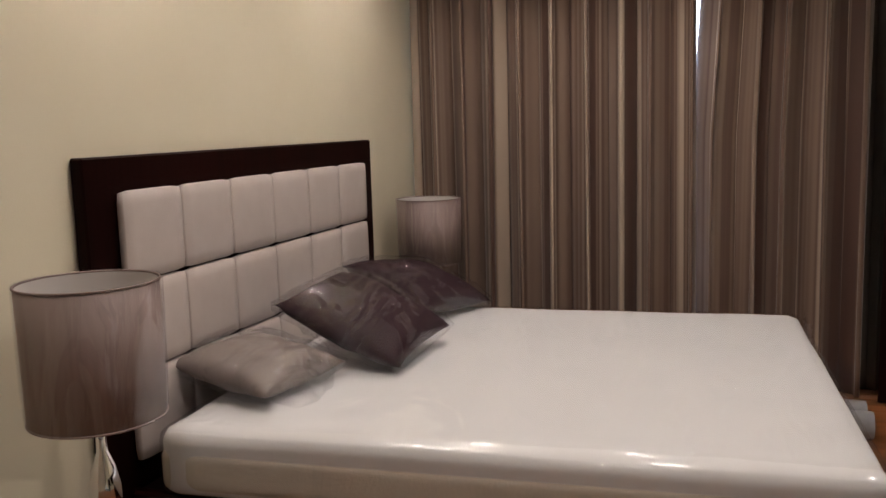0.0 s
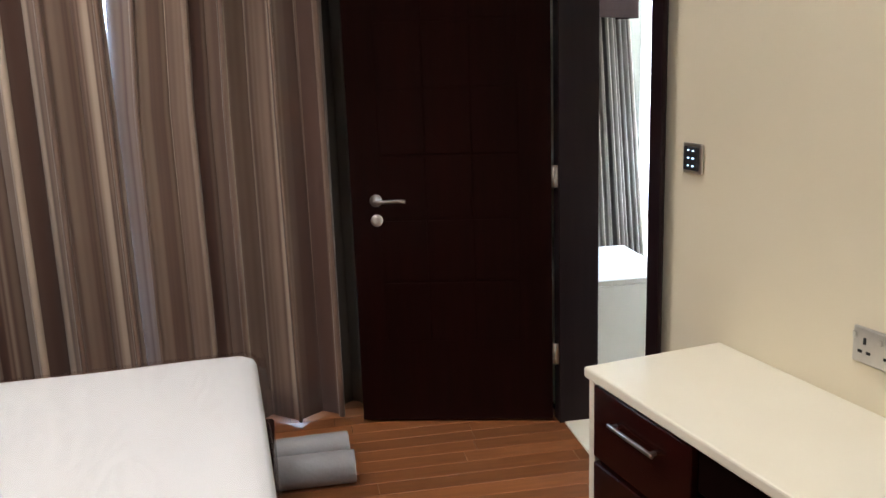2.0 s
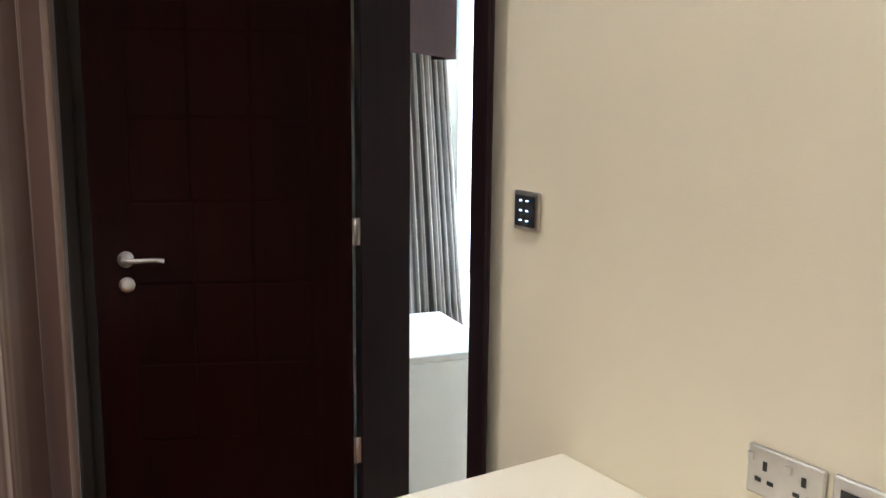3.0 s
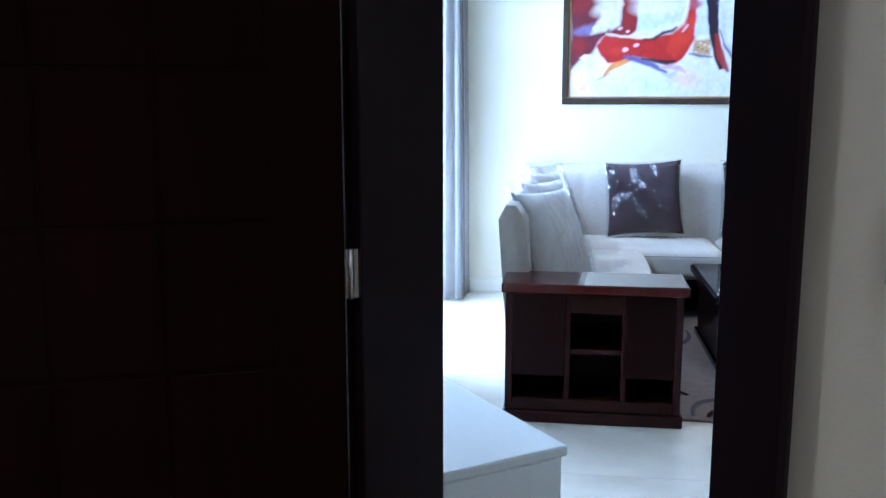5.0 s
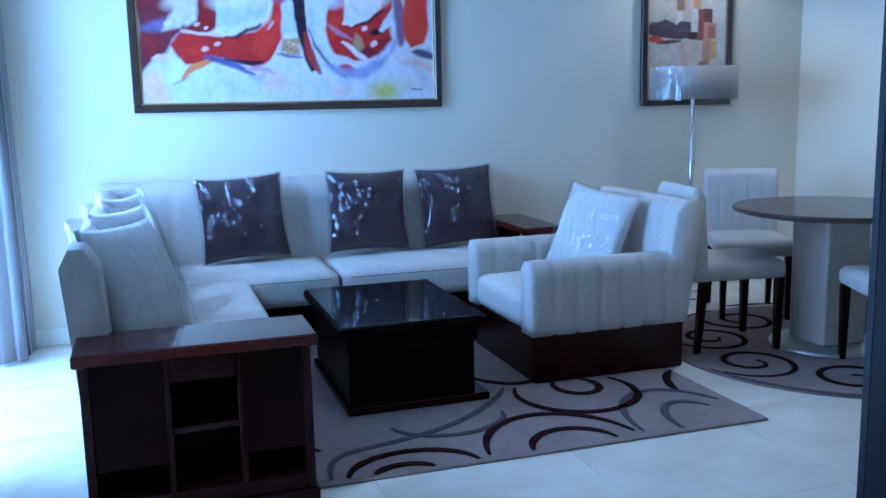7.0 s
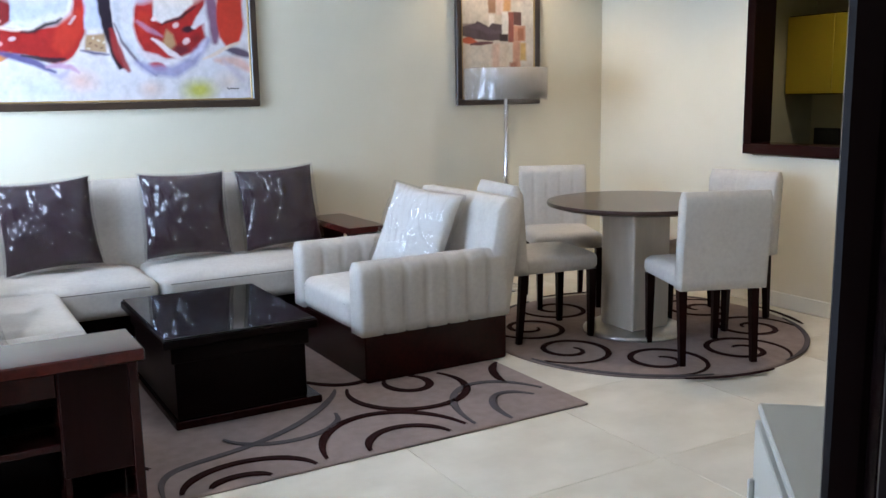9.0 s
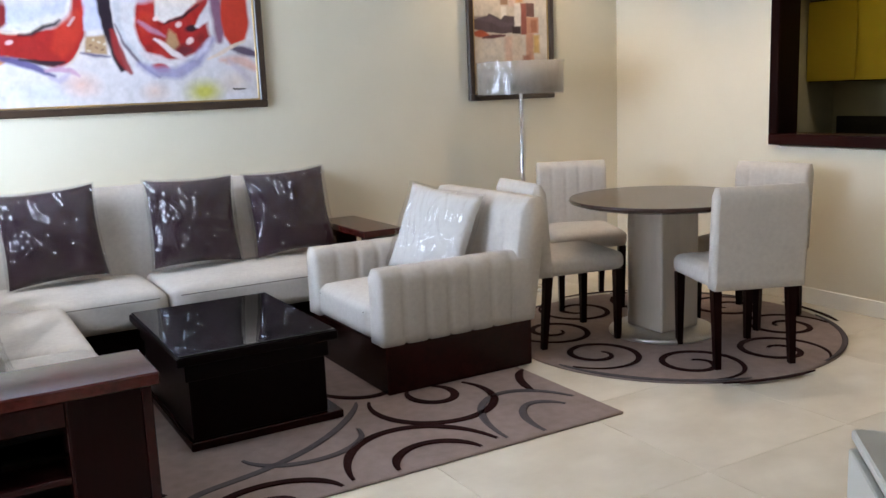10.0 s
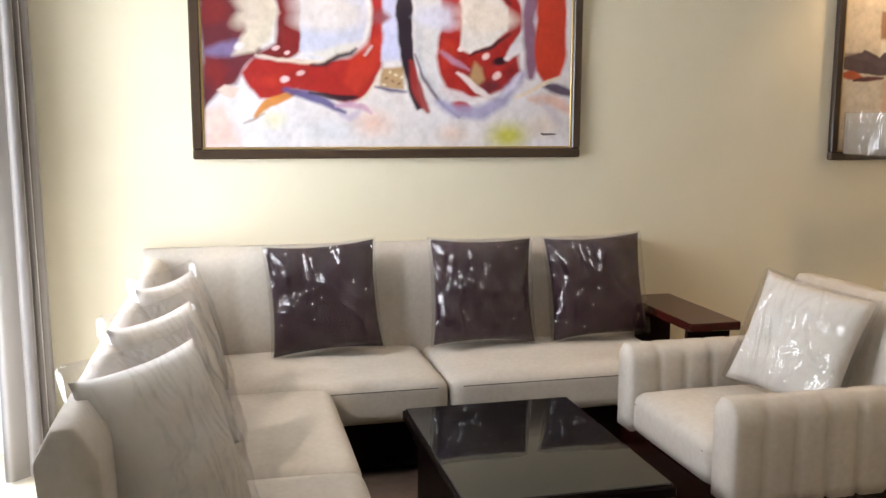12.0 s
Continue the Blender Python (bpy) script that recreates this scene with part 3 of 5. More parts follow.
# ---- bedroom things ----
curtain("curtain", BEDROOM @ pose(0, 5.36, 0), -0.84, 0.775, 0.02, 2.72, 9, 0.085, 1.3, CURTAIN_BED, "floor-length brown and taupe striped satin curtain, drawn", "bedroom curtains")
right_half = curtain("curtain", BEDROOM @ pose(0, 5.35, 0), 0.715, 1.60, 0.02, 2.72, 5, 0.080, 4.7, CURTAIN_BED, "brown and taupe striped satin curtain parted slightly at the top", "bedroom curtains")
for v in right_half.data.vertices:      # the parting
    f = max(0.0, min(1.0, (1.5 - v.co.x) / 0.7))
    v.co.x += f * max(0.0, v.co.z - 1.35) * 0.055
curtain("blackout_curtain", BEDROOM @ pose(0, 5.45, 0), 1.50, 1.80, 0.02, 2.72, 3, 0.03, 2.2, CURTAIN_BACK, "dark blackout lining edge behind the striped curtain")

bed = thing("bed", BEDROOM @ pose(-0.86, 3.64, 0), "dark wood double bed with padded pale headboard and film-wrapped mattress", "bed")
part("headboard_panel", box(0.004, 0.05, -1.06, 1.04, 0.0, 1.395, 0.006), WOOD_V, bed, "dark mahogany headboard")
y0, y1 = -0.935, 0.903
cols, rows_ = 6, 3
for i in range(cols):
    for j in range(rows_):
        a, b = y0 + (y1 - y0) * i / cols, y0 + (y1 - y0) * (i + 1) / cols
        z0, z1 = 0.42 + 0.29 * j, 0.42 + 0.29 * (j + 1)
        part("headboard_pad", soft_box(0.05, 0.088, a + 0.002, b - 0.002, z0 + 0.002, z1 - 0.002, 0.020, 3, 0, 4), PADHIDE, bed, "pale mauve padded square", True)
part("side_rail", box(0.06, 2.12, -0.97, -0.93, 0.12, 0.34, 0.008), WOOD, bed)
part("side_rail", box(0.06, 2.12, 0.93, 0.97, 0.12, 0.34, 0.008), WOOD, bed)
part("foot_rail", box(2.12, 2.16, -0.97, 0.97, 0.12, 0.34, 0.008), WOOD, bed)
for x in (0.12, 1.98):
    for y in (-0.9, 0.9):
        part("leg", box(x - 0.03, x + 0.03, y - 0.03, y + 0.03, 0, 0.13, 0.006), WOOD, bed)
part("slat_base", box(0.06, 2.06, -0.93, 0.93, 0.26, 0.33, 0), BLACKWOOD, bed)

mattress = thing("mattress", BEDROOM @ pose(-0.725, 3.575, 0.350, 0, 0, 4.0), "white mattress still wrapped in clear plastic film", "mattress")
mb = soft_box(0, 2.05, -0.95, 0.95, 0.0, 0.225, 0.05, 4, 0.004, 26)
for v in mb.verts:
    if v.co.z > 0.15:
        v.co.z += 0.006 * noise.noise((v.co.x * 2.5, v.co.y * 2.5, 0.0))
part("top", mb, MATTRESS, mattress, "white quilted mattress cover", True)
part("border", soft_box(-0.004, 2.054, -0.954, 0.954, 0.012, 0.172, 0.045, 4, 0, 10), MATTSIDE, mattress, "cream mattress border", True)
fb = soft_box(-0.006, 2.062, -0.962, 0.962, 0.004, 0.232, 0.05, 4, 0.004, 44)
for v in fb.verts:
    k = noise.noise((v.co.x * 2.5, v.co.y * 6, v.co.z * 4)) + 0.4 * noise.noise((v.co.x * 9, v.co.y * 3, 3.0))
    v.co += (Vector((0, 0, 1)) if v.co.z > 0.2 else Vector((v.co.x - 1, v.co.y, 0)).normalized()) * 0.0055 * max(-0.3, k)
f = part("plastic_film", fb, FILM_BED, mattress, "creased clear plastic film", True)
f.visible_shadow = False
# loose film gathered at the far foot corner
fl = bmesh.new()
rows2 = []
for i in range(16):
    a = i / 15
    rows2.append([fl.verts.new((2.062 + 0.012 * math.sin(a * 9) + 0.02 * k / 6, 0.70 + 0.25 * a, 0.225 - 0.12 * k / 6 + 0.012 * math.sin(a * 14 + k))) for k in range(7)])
for a, b in zip(rows2, rows2[1:]):
    for k in range(6):
        fl.faces.new((a[k], a[k + 1], b[k + 1], b[k]))
f = part("film_end", fl, FILM, mattress, "bunched film at the mattress corner", True)
f.visible_shadow = False


def cushion(name, m, w, t, material, label, group, seed, wrapped=True, h=None, bag=1.05):
    c = thing(name, m, label, "cushion", group)
    part("cover", pillow(w, h or w, t, 20, 0.07, 0.018, seed), material, c, "", True)
    if wrapped:
        wb = crumple(crumple(pillow(w * 1.05, (h or w) * bag, t * 1.08, 66, 0.05, 0.02, seed), 0.016, 9.0, seed), 0.007, 21.0, seed + 3)
        w_ = part("plastic_wrap", wb, FILM, c, "clear plastic wrapping", True)
        w_.visible_shadow = False
    return c


# bed cushions lie nearly flat, leaning on one another
cushion("cushion", BEDROOM @ pose(-0.565, 3.08, 0.662, -89, 8, -10), 0.43, 0.14, TAUPE, "taupe satin cushion in a clear plastic bag", "bed cushions", 1.0)
cushion("cushion", BEDROOM @ pose(-0.365, 3.56, 0.735, -86, 23, 0), 0.53, 0.19, PLUM, "plum satin cushion in shiny plastic wrap", "bed cushions", 2.0)
cushion("cushion", BEDROOM @ pose(-0.455, 4.36, 0.715, -96, 17, -20), 0.52, 0.17, PLUM, "plum cushion in plastic by the headboard", "bed cushions", 3.0)
# loose open end of the taupe cushion's bag
bag = bpy.data.objects["cushion"]
be = pillow(0.26, 0.20, 0.10, 22, -0.15, 0.03, 5.0)
for v in be.verts:
    v.co += Vector((0.025 * noise.noise(v.co * 14), 0.03 * noise.noise(v.co * 11 + Vector((4, 0, 0))), 0.03 * noise.noise(v.co * 12 + Vector((0, 3, 0)))))
be_ = part("bag_end", be, FILM, bag, "loose crumpled end of the bag", True)
be_.matrix_local = pose(0.20, 0.0, -0.02, 10, 65, 0)
be_.visible_shadow = False


def bedside(m, label):
    n = thing("bedside_cabinet", m, label, "bedside cabinet", "bedside cabinets")
    part("body", box(0, 0.42, -0.24, 0.24, 0.04, 0.37, 0.006), WOOD, n)
    part("top", box(-0.0, 0.44, -0.25, 0.25, 0.37, 0.40, 0.006), WOOD, n)
    for z in (0.06, 0.215):
        d = part("drawer_front", box(0.42, 0.436, -0.23, 0.23, z, z + 0.145, 0.004), WOOD, n)
        part("handle", box(0.436, 0.456, -0.06, 0.06, z + 0.09, z + 0.102, 0.003), STEEL, d, "steel bar handle")
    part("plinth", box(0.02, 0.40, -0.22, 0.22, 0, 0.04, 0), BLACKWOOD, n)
    return n


bedside(BEDROOM @ pose(-0.855, 2.17, 0), "dark mahogany bedside cabinet beside the bed")
bedside(BEDROOM @ pose(-0.855, 4.97, -0.0), "dark mahogany bedside cabinet by the curtain")


def table_lamp(m, label, h=0.355):
    t = thing("table_lamp", m, label, "lamp", "bedside lamps")
    part("base", lathe([(0, 0), (0.075, 0), (0.075, 0.012), (0.02, 0.022), (0.014, 0.04), (0.030, 0.07), (0.042, 0.11), (0.040, 0.17), (0.030, 0.22), (0.014, 0.26), (0.011, h + 0.04), (0, h + 0.04)], 28), CHROME, t, "clear glass and chrome stem", True)
    r0, r1, z0, z1 = 0.168, 0.172, h, h + 0.345
    part("shade", lathe([(r0 - 0.002, z0), (r0, z0), (r1, z1), (r1 - 0.002, z1)], 64), SHADE, t, "mauve taupe drum shade in plastic", True)
    part("shade_lining", lathe([(r0 - 0.004, z0 + 0.002), (r1 - 0.004, z1 - 0.002)], 64), SHADE_IN, t, "", True)
    for z, r in ((z0, r0), (z1, r1)):
        part("rim", tube([(r * math.cos(a), r * math.sin(a), z) for a in [2 * math.pi * k / 64 for k in range(65)]], 0.003, 6), SHADE, t, "", True)
    wb = lathe([(r0 + 0.004, z0 - 0.004), (r0 + 0.008, z0 + 0.1), (r1 + 0.006, z0 + 0.22), (r1 + 0.008, z1 + 0.004)], 90)
    for v in wb.verts:
        a = math.atan2(v.co.y, v.co.x)
        k = 1 + 0.03 * noise.noise((math.cos(a) * 4, math.sin(a) * 4, v.co.z * 2))
        v.co.x *= k
        v.co.y *= k
    w_ = part("plastic_wrap", wb, FILM, t, "loose clear plastic round the shade", True)
    w_.visible_shadow = False
    part("bulb_holder", lathe([(0, h + 0.04), (0.016, h + 0.04), (0.016, h + 0.10), (0, h + 0.10)], 16), STEEL, t, "", True)
    return t


table_lamp(BEDROOM @ pose(-0.52, 2.235, 0.40), "table lamp with a plastic-wrapped mauve taupe drum shade")
table_lamp(BEDROOM @ pose(-0.60, 4.95, 0.40), "bedside lamp with a wrapped taupe shade by the curtain", 0.325)


# dresser along the door wall
dres = thing("dresser", DOORWALL @ pose(-0.422, -0.246, 0), "dark wood dresser with a long cream lacquered top", "dresser")
part("top", box(0, 0.444, -3.2, 0, 0.715, 0.745, 0.006, 2), CREAMTOP, dres, "cream lacquer top")
part("end_panel", box(0.012, 0.44, -0.035, -0.008, 0, 0.714, 0.003), CREAMTOP, dres, "cream side panel")
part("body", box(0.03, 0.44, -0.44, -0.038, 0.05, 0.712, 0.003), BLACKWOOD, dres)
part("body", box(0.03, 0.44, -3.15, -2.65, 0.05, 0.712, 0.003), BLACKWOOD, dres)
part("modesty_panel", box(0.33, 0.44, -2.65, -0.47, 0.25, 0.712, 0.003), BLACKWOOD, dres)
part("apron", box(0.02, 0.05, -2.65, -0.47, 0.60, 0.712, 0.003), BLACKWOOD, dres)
for y in (-0.46, -3.14):
    for z in (0.06, 0.28, 0.50):
        d = part("drawer_front", box(0.008, 0.03, y, y + 0.42, z, z + 0.205, 0.003), WOOD, dres)
        part("handle", box(-0.016, -0.006, y + 0.12, y + 0.32, z + 0.128, z + 0.140, 0.003), STEEL, d, "slim steel bar handle")
        for yy in (0.13, 0.30):
            part("handle_post", box(-0.008, 0.010, y + yy, y + yy + 0.01, z + 0.130, z + 0.138, 0), STEEL, d)


def wall_plate(name, y, z, wy, wz, label, sockets=0, leds=False, frame_mat=None):
    s = thing(name, DOORWALL @ pose(0.023, y, z), label, "switch" if leds else "socket")
    part("plate", box(-0.011, 0, -wy / 2, wy / 2, -wz / 2, wz / 2, 0.003), frame_mat or STEEL, s)
    if leds:
        part("glass_face", box(-0.0145, -0.011, -wy / 2 + 0.009, wy / 2 - 0.009, -wz / 2 + 0.009, wz / 2 - 0.009, 0.001), PLASTIC_BLACK, s)
        for i in range(2):
            for j in range(3):
                part("indicator", box(-0.016, -0.0146, -0.014 + 0.022 * i, -0.007 + 0.022 * i, -0.022 + 0.022 * j, -0.019 + 0.022 * j, 0), LED, s)
    for k in range(sockets):
        yc = (k - (sockets - 1) / 2) * 0.073
        for dy, dz, w_, h_ in ((0, 0.012, 0.008, 0.016), (-0.012, -0.014, 0.012, 0.007), (0.012, -0.014, 0.012, 0.007)):
            part("socket_hole", box(-0.0125, -0.0108, yc + dy - w_ / 2, yc + dy + w_ / 2, dz - h_ / 2, dz + h_ / 2, 0), PLASTIC_BLACK, s)
        part("rocker", box(-0.0155, -0.011, yc + 0.022, yc + 0.034, 0.014, 0.030, 0.002), STEEL, s)
    return s


wall_plate("touch_switch", -0.106, 1.256, 0.086, 0.086, "small square touch switch with blue-white indicator lights", leds=True)
wall_plate("double_socket", -0.800, 0.895, 0.145, 0.085, "brushed steel double wall socket above the dresser", 2)
sk = wall_plate("data_socket", -0.930, 0.895, 0.09, 0.09, "brushed steel data socket with a black insert")
part("insert", box(-0.013, -0.011, -0.03, 0.03, -0.026, 0.026, 0.001), PLASTIC_BLACK, sk)

# rolls of wrap on the floor past the foot of the bed
for i, (x, y, z, r, l) in enumerate(((1.14, 4.73, 0.062, 0.062, 0.44), (1.14, 4.90, 0.058, 0.058, 0.43))):
    rl = thing("foam_roll", BEDROOM @ pose(x, y, z, 0, 90, 3 * i), "roll of grey packing foam lying on the floor", "roll", "packing rolls")
    part("sheet", lathe([(r * 0.35, 0), (r * 0.96, 0), (r, 0.006), (r, l - 0.006), (r * 0.96, l), (r * 0.35, l), (r * 0.35, 0)], 28), ROLLGREY, rl, "", True)


# ---- living room things ----
def rug_curve(pts, width, z):
    bm = bmesh.new()
    pts = [Vector((x, y, 0)) for x, y in pts]
    rows = []
    n = len(pts)
    for i, p in enumerate(pts):
        d = (pts[min(i + 1, n - 1)] - pts[max(i - 1, 0)]).normalized()
        s = Vector((-d.y, d.x, 0)) * width / 2 * min(1.0, 0.35 + 3.0 * min(i, n - 1 - i) / n)
        rows.append([bm.verts.new((p.x + s.x, p.y + s.y, z)), bm.verts.new((p.x + s.x * 0.8, p.y + s.y * 0.8, z + 0.004)),
                     bm.verts.new((p.x - s.x * 0.8, p.y - s.y * 0.8, z + 0.004)), bm.verts.new((p.x - s.x, p.y - s.y, z))])
    for a, b in zip(rows, rows[1:]):
        for k in range(3):
            bm.faces.new((a[k], a[k + 1], b[k + 1], b[k]))
    bmesh.ops.recalc_face_normals(bm, faces=bm.faces[:])
    return bm


def arc(cx, cy, rx, ry, a0, a1, spiral=0.0, n=40):
    out = []
    for i in range(n + 1):
        f = i / n
        a = radians(a0 + (a1 - a0) * f)
        k = 1 - spiral * f
        out.append((cx + rx * k * math.cos(a), cy + ry * k * math.sin(a)))
    return out


RX0, RX1, RY0, RY1 = 4.90, 7.0, 1.72, 4.2
rug = thing("area_rug", pose(0.12, -0.165, 0), "rectangular taupe rug with brown and grey swirls under the coffee table", "rug")
part("carpet", box(RX0, RX1, RY0, RY1, 0, 0.012, 0.005), RUGMAT, rug)
SW = [
    ("d", arc(4.90, 2.66, 0.40, 0.33, -80, 84)), ("d", arc(4.90, 2.62, 0.20, 0.19, -80, 84)),
    ("d", arc(4.90, 3.30, 0.20, 0.26, -84, 84)), ("d", arc(4.90, 3.34, 0.08, 0.12, -80, 80)),
    ("g", [(4.93 + 0.75 * f + 0.05 * math.sin(9 * f), 3.62 - 0.95 * f + 0.14 * math.sin(6.0 * f)) for f in [k / 40 for k in range(41)]]),
    ("g", arc(4.95, 2.02, 0.46, 0.28, -60, 128)), ("g", arc(4.95, 1.98, 0.27, 0.15, -50, 118)),
    ("d", arc(5.52, 2.32, 0.30, 0.30, 60, 300, 0.1)), ("d", arc(5.60, 2.28, 0.14, 0.12, 40, 330, 0.25)),
    ("d", arc(5.30, 1.66, 0.36, 0.22, 20, 84)), ("d", arc(5.1, 3.78, 0.24, 0.20, -60, 170, 0.2)),
    ("g", arc(5.40, 3.02, 0.20, 0.26, 100, 270)), ("d", arc(6.2, 2.5, 0.5, 0.28, 100, 330, 0.2)), ("g", arc(6.4, 3.7, 0.4, 0.3, 30, 280, 0.2)),
]
for kind, pts in SW:
    pts = [p for p in pts if RX0 + 0.015 < p[0] < RX1 and RY0 + 0.015 < p[1] < RY1]
    if len(pts) > 4:
        part("swirl", rug_curve(pts, 0.042 if kind == "d" else 0.036, 0.0135), RUGDARK if kind == "d" else RUGGREY, rug)

DX, DY, DR = 5.87, 0.46, 0.94
rug2 = thing("round_rug", LIVING, "round taupe rug with dark brown spirals under the dining table", "rug")
part("carpet", lathe([(0, 0.012), (DR - 0.01, 0.012), (DR, 0.006), (DR, 0.0), (0, 0.0)], 96, DX, DY), RUGMAT, rug2)
for k in range(8):
    a = radians(45 * k + 12)
    cx, cy = DX + 0.66 * math.cos(a), DY + 0.66 * math.sin(a)
    part("swirl", rug_curve(arc(cx, cy, 0.27, 0.25, 45 * k + 20, 45 * k + 560, 0.82, 90), 0.034, 0.0135), RUGDARK, rug2)
for k in range(4):
    a = 90 * k + 40
    part("swirl", rug_curve(arc(DX, DY, 0.93, 0.93, a - 30, a + 30), 0.03, 0.0135), RUGGREY, rug2)
    part("swirl", rug_curve(arc(DX, DY, 0.98, 0.98, a + 20, a + 50), 0.03, 0.0137), RUGDARK, rug2)

# corner sofa
sofa = thing("corner_sofa", LIVING, "pale grey fabric corner sofa on a dark wooden base", "sofa")
part("base", box(6.90, 7.52, 1.92, 4.28, 0.06, 0.27, 0.006), BLACKWOOD, sofa)
part("base", box(5.16, 6.90, 3.60, 4.28, 0.06, 0.27, 0.006), BLACKWOOD, sofa)
for y0, y1 in ((1.90, 3.025), (3.035, 4.17)):
    part("seat_cushion", soft_box(6.82, 7.46, y0, y1, 0.27, 0.455, 0.05, 4, 0.02, 14), FABRIC, sofa, "", True)
    part("piping", tube([(6.825, y0 + 0.05 + (y1 - y0 - 0.1) * k / 12, 0.418) for k in range(13)], 0.004, 6), SEAM, sofa)
for x0, x1 in ((5.15, 5.95), (5.96, 6.82)):
    part("seat_cushion", soft_box(x0, x1, 3.535, 4.17, 0.27, 0.455, 0.05, 4, 0.02, 14), FABRIC, sofa, "", True)
bk = part("backrest", channelled(2.42, 0.71, 0.13, 12, 0.008, 10, 0.05, 0.05), FABRIC, sofa, "", True)
bk.matrix_local = pose(7.48, 3.10, 0.24, 0, 0, -90)
bk2 = part("backrest", channelled(2.30, 0.68, 0.13, 10, 0.008, 10, 0.05, 0.05), FABRIC, sofa, "", True)
bk2.matrix_local = pose(6.28, 4.21, 0.24, 0, 0, -0.5)

# cushions on the sofa
for i, (y, tilt, sp) in enumerate(((3.51, 3, 1), (2.755, -1, 2), (2.17, 2, 3))):
    cushion("cushion", pose(7.30, y, 0.735, 14, tilt, 90), 0.50, 0.15, PLUM, "plum satin cushion in clear plastic against the sofa back", "sofa cushions", 4.0 + i)
for i, (x, rz, lean) in enumerate(((5.50, -30, -22), (6.02, -24, -20), (6.62, -20, -17))):
    cushion("cushion", pose(x, 4.085 + 0.01 * (x - 5.56), 0.720, lean, 2, rz), 0.50, 0.16, PALECUSH, "pale beige cushion in a clear plastic bag", "window side cushions", 8.0 + i, bag=1.18)

# end unit with shelves at the short end of the sofa
eu = thing("end_shelf_unit", LIVING, "dark mahogany end unit with open shelves at the sofa's end", "shelf unit")
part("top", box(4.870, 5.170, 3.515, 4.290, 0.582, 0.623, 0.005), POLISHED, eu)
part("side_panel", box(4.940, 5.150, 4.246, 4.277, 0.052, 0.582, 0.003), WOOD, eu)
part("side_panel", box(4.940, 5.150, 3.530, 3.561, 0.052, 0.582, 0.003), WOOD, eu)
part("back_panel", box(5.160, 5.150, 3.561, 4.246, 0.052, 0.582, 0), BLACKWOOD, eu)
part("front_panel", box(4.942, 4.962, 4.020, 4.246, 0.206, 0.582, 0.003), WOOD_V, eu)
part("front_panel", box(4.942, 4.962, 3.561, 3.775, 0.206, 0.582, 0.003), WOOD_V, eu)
for y in (4.01, 3.77):
    part("divider", box(4.945, 5.12, y - 0.011, y + 0.011, 0.052, 0.582, 0.002), WOOD, eu)
part("shelf", box(4.950, 5.120, 3.781, 4.000, 0.304, 0.327, 0.002), WOOD, eu)
part("front_rail", box(4.942, 4.962, 3.781, 4.000, 0.484, 0.582, 0.003), WOOD, eu)
part("plinth", box(4.920, 5.150, 3.520, 4.285, 0.000, 0.052, 0.004), WOOD, eu)
part("bottom_board", box(4.942, 5.120, 3.561, 4.246, 0.052, 0.103, 0.002), WOOD, eu)

# end table past the long side
et = thing("end_table", LIVING, "dark mahogany end table between sofa and armchair", "side table")
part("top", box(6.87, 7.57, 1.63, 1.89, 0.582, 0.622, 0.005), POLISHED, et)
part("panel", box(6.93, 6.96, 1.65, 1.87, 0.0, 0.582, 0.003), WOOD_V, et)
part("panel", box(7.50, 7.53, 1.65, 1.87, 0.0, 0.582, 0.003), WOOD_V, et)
part("shelf", box(6.96, 7.50, 1.66, 1.86, 0.25, 0.275, 0.003), WOOD, et)

# coffee table
ct = thing("coffee_table", pose(6.12, 2.943, 0), "near-black wooden coffee table with a glossy black glass top", "coffee table")
part("top_frame", box(-0.458, 0.458, -0.345, 0.345, 0.380, 0.418, 0.005), BLACKWOOD, ct)
part("glass_top", box(-0.448, 0.448, -0.335, 0.335, 0.4185, 0.427, 0.003), GLASSTOP, ct, "black glass top")
part("body", box(-0.41, 0.41, -0.295, 0.295, 0.05, 0.380, 0.004), BLACKWOOD, ct)
part("apron", box(-0.425, 0.425, -0.31, 0.31, 0.305, 0.379, 0.004), BLACKWOOD, ct)
part("plinth", box(-0.43, 0.43, -0.36, 0.31, 0.013, 0.05, 0.004), WOOD, ct)

# armchair, facing +y
ac = thing("armchair", pose(6.26, 1.885, 0), "pale grey channelled armchair on a dark wooden plinth", "armchair")
part("plinth", box(-0.45, 0.45, -0.415, 0.415, 0.013, 0.255, 0.006), WOOD, ac, "dark mahogany plinth")
for sx in (-1, 1):
    a = part("arm", channelled(0.86, 0.36, 0.14, 7, 0.012, 8, 0.0, 0.045), FABRIC, ac, "", True)
    a.matrix_local = pose(sx * 0.385, 0.0, 0.25, 0, 0, 90)
part("seat_cushion", soft_box(-0.31, 0.31, -0.26, 0.44, 0.255, 0.43, 0.05, 4, 0.015, 12), FABRIC, ac, "", True)
part("piping", tube([(-0.27 + 0.54 * k / 10, 0.435, 0.385) for k in range(11)], 0.004, 6), SEAM, ac)
b = part("backrest", channelled(0.90, 0.62, 0.16, 6, 0.012, 10, 0.10, 0.05), FABRIC, ac, "", True)
b.matrix_local = pose(0, -0.36, 0.25, 0, 0, 180)
cushion("cushion", pose(6.30, 1.74, 0.675, 22, -7, 22), 0.48, 0.15, PALECUSH, "pale beige cushion in clear plastic on the armchair", "armchair cushion", 12.0)

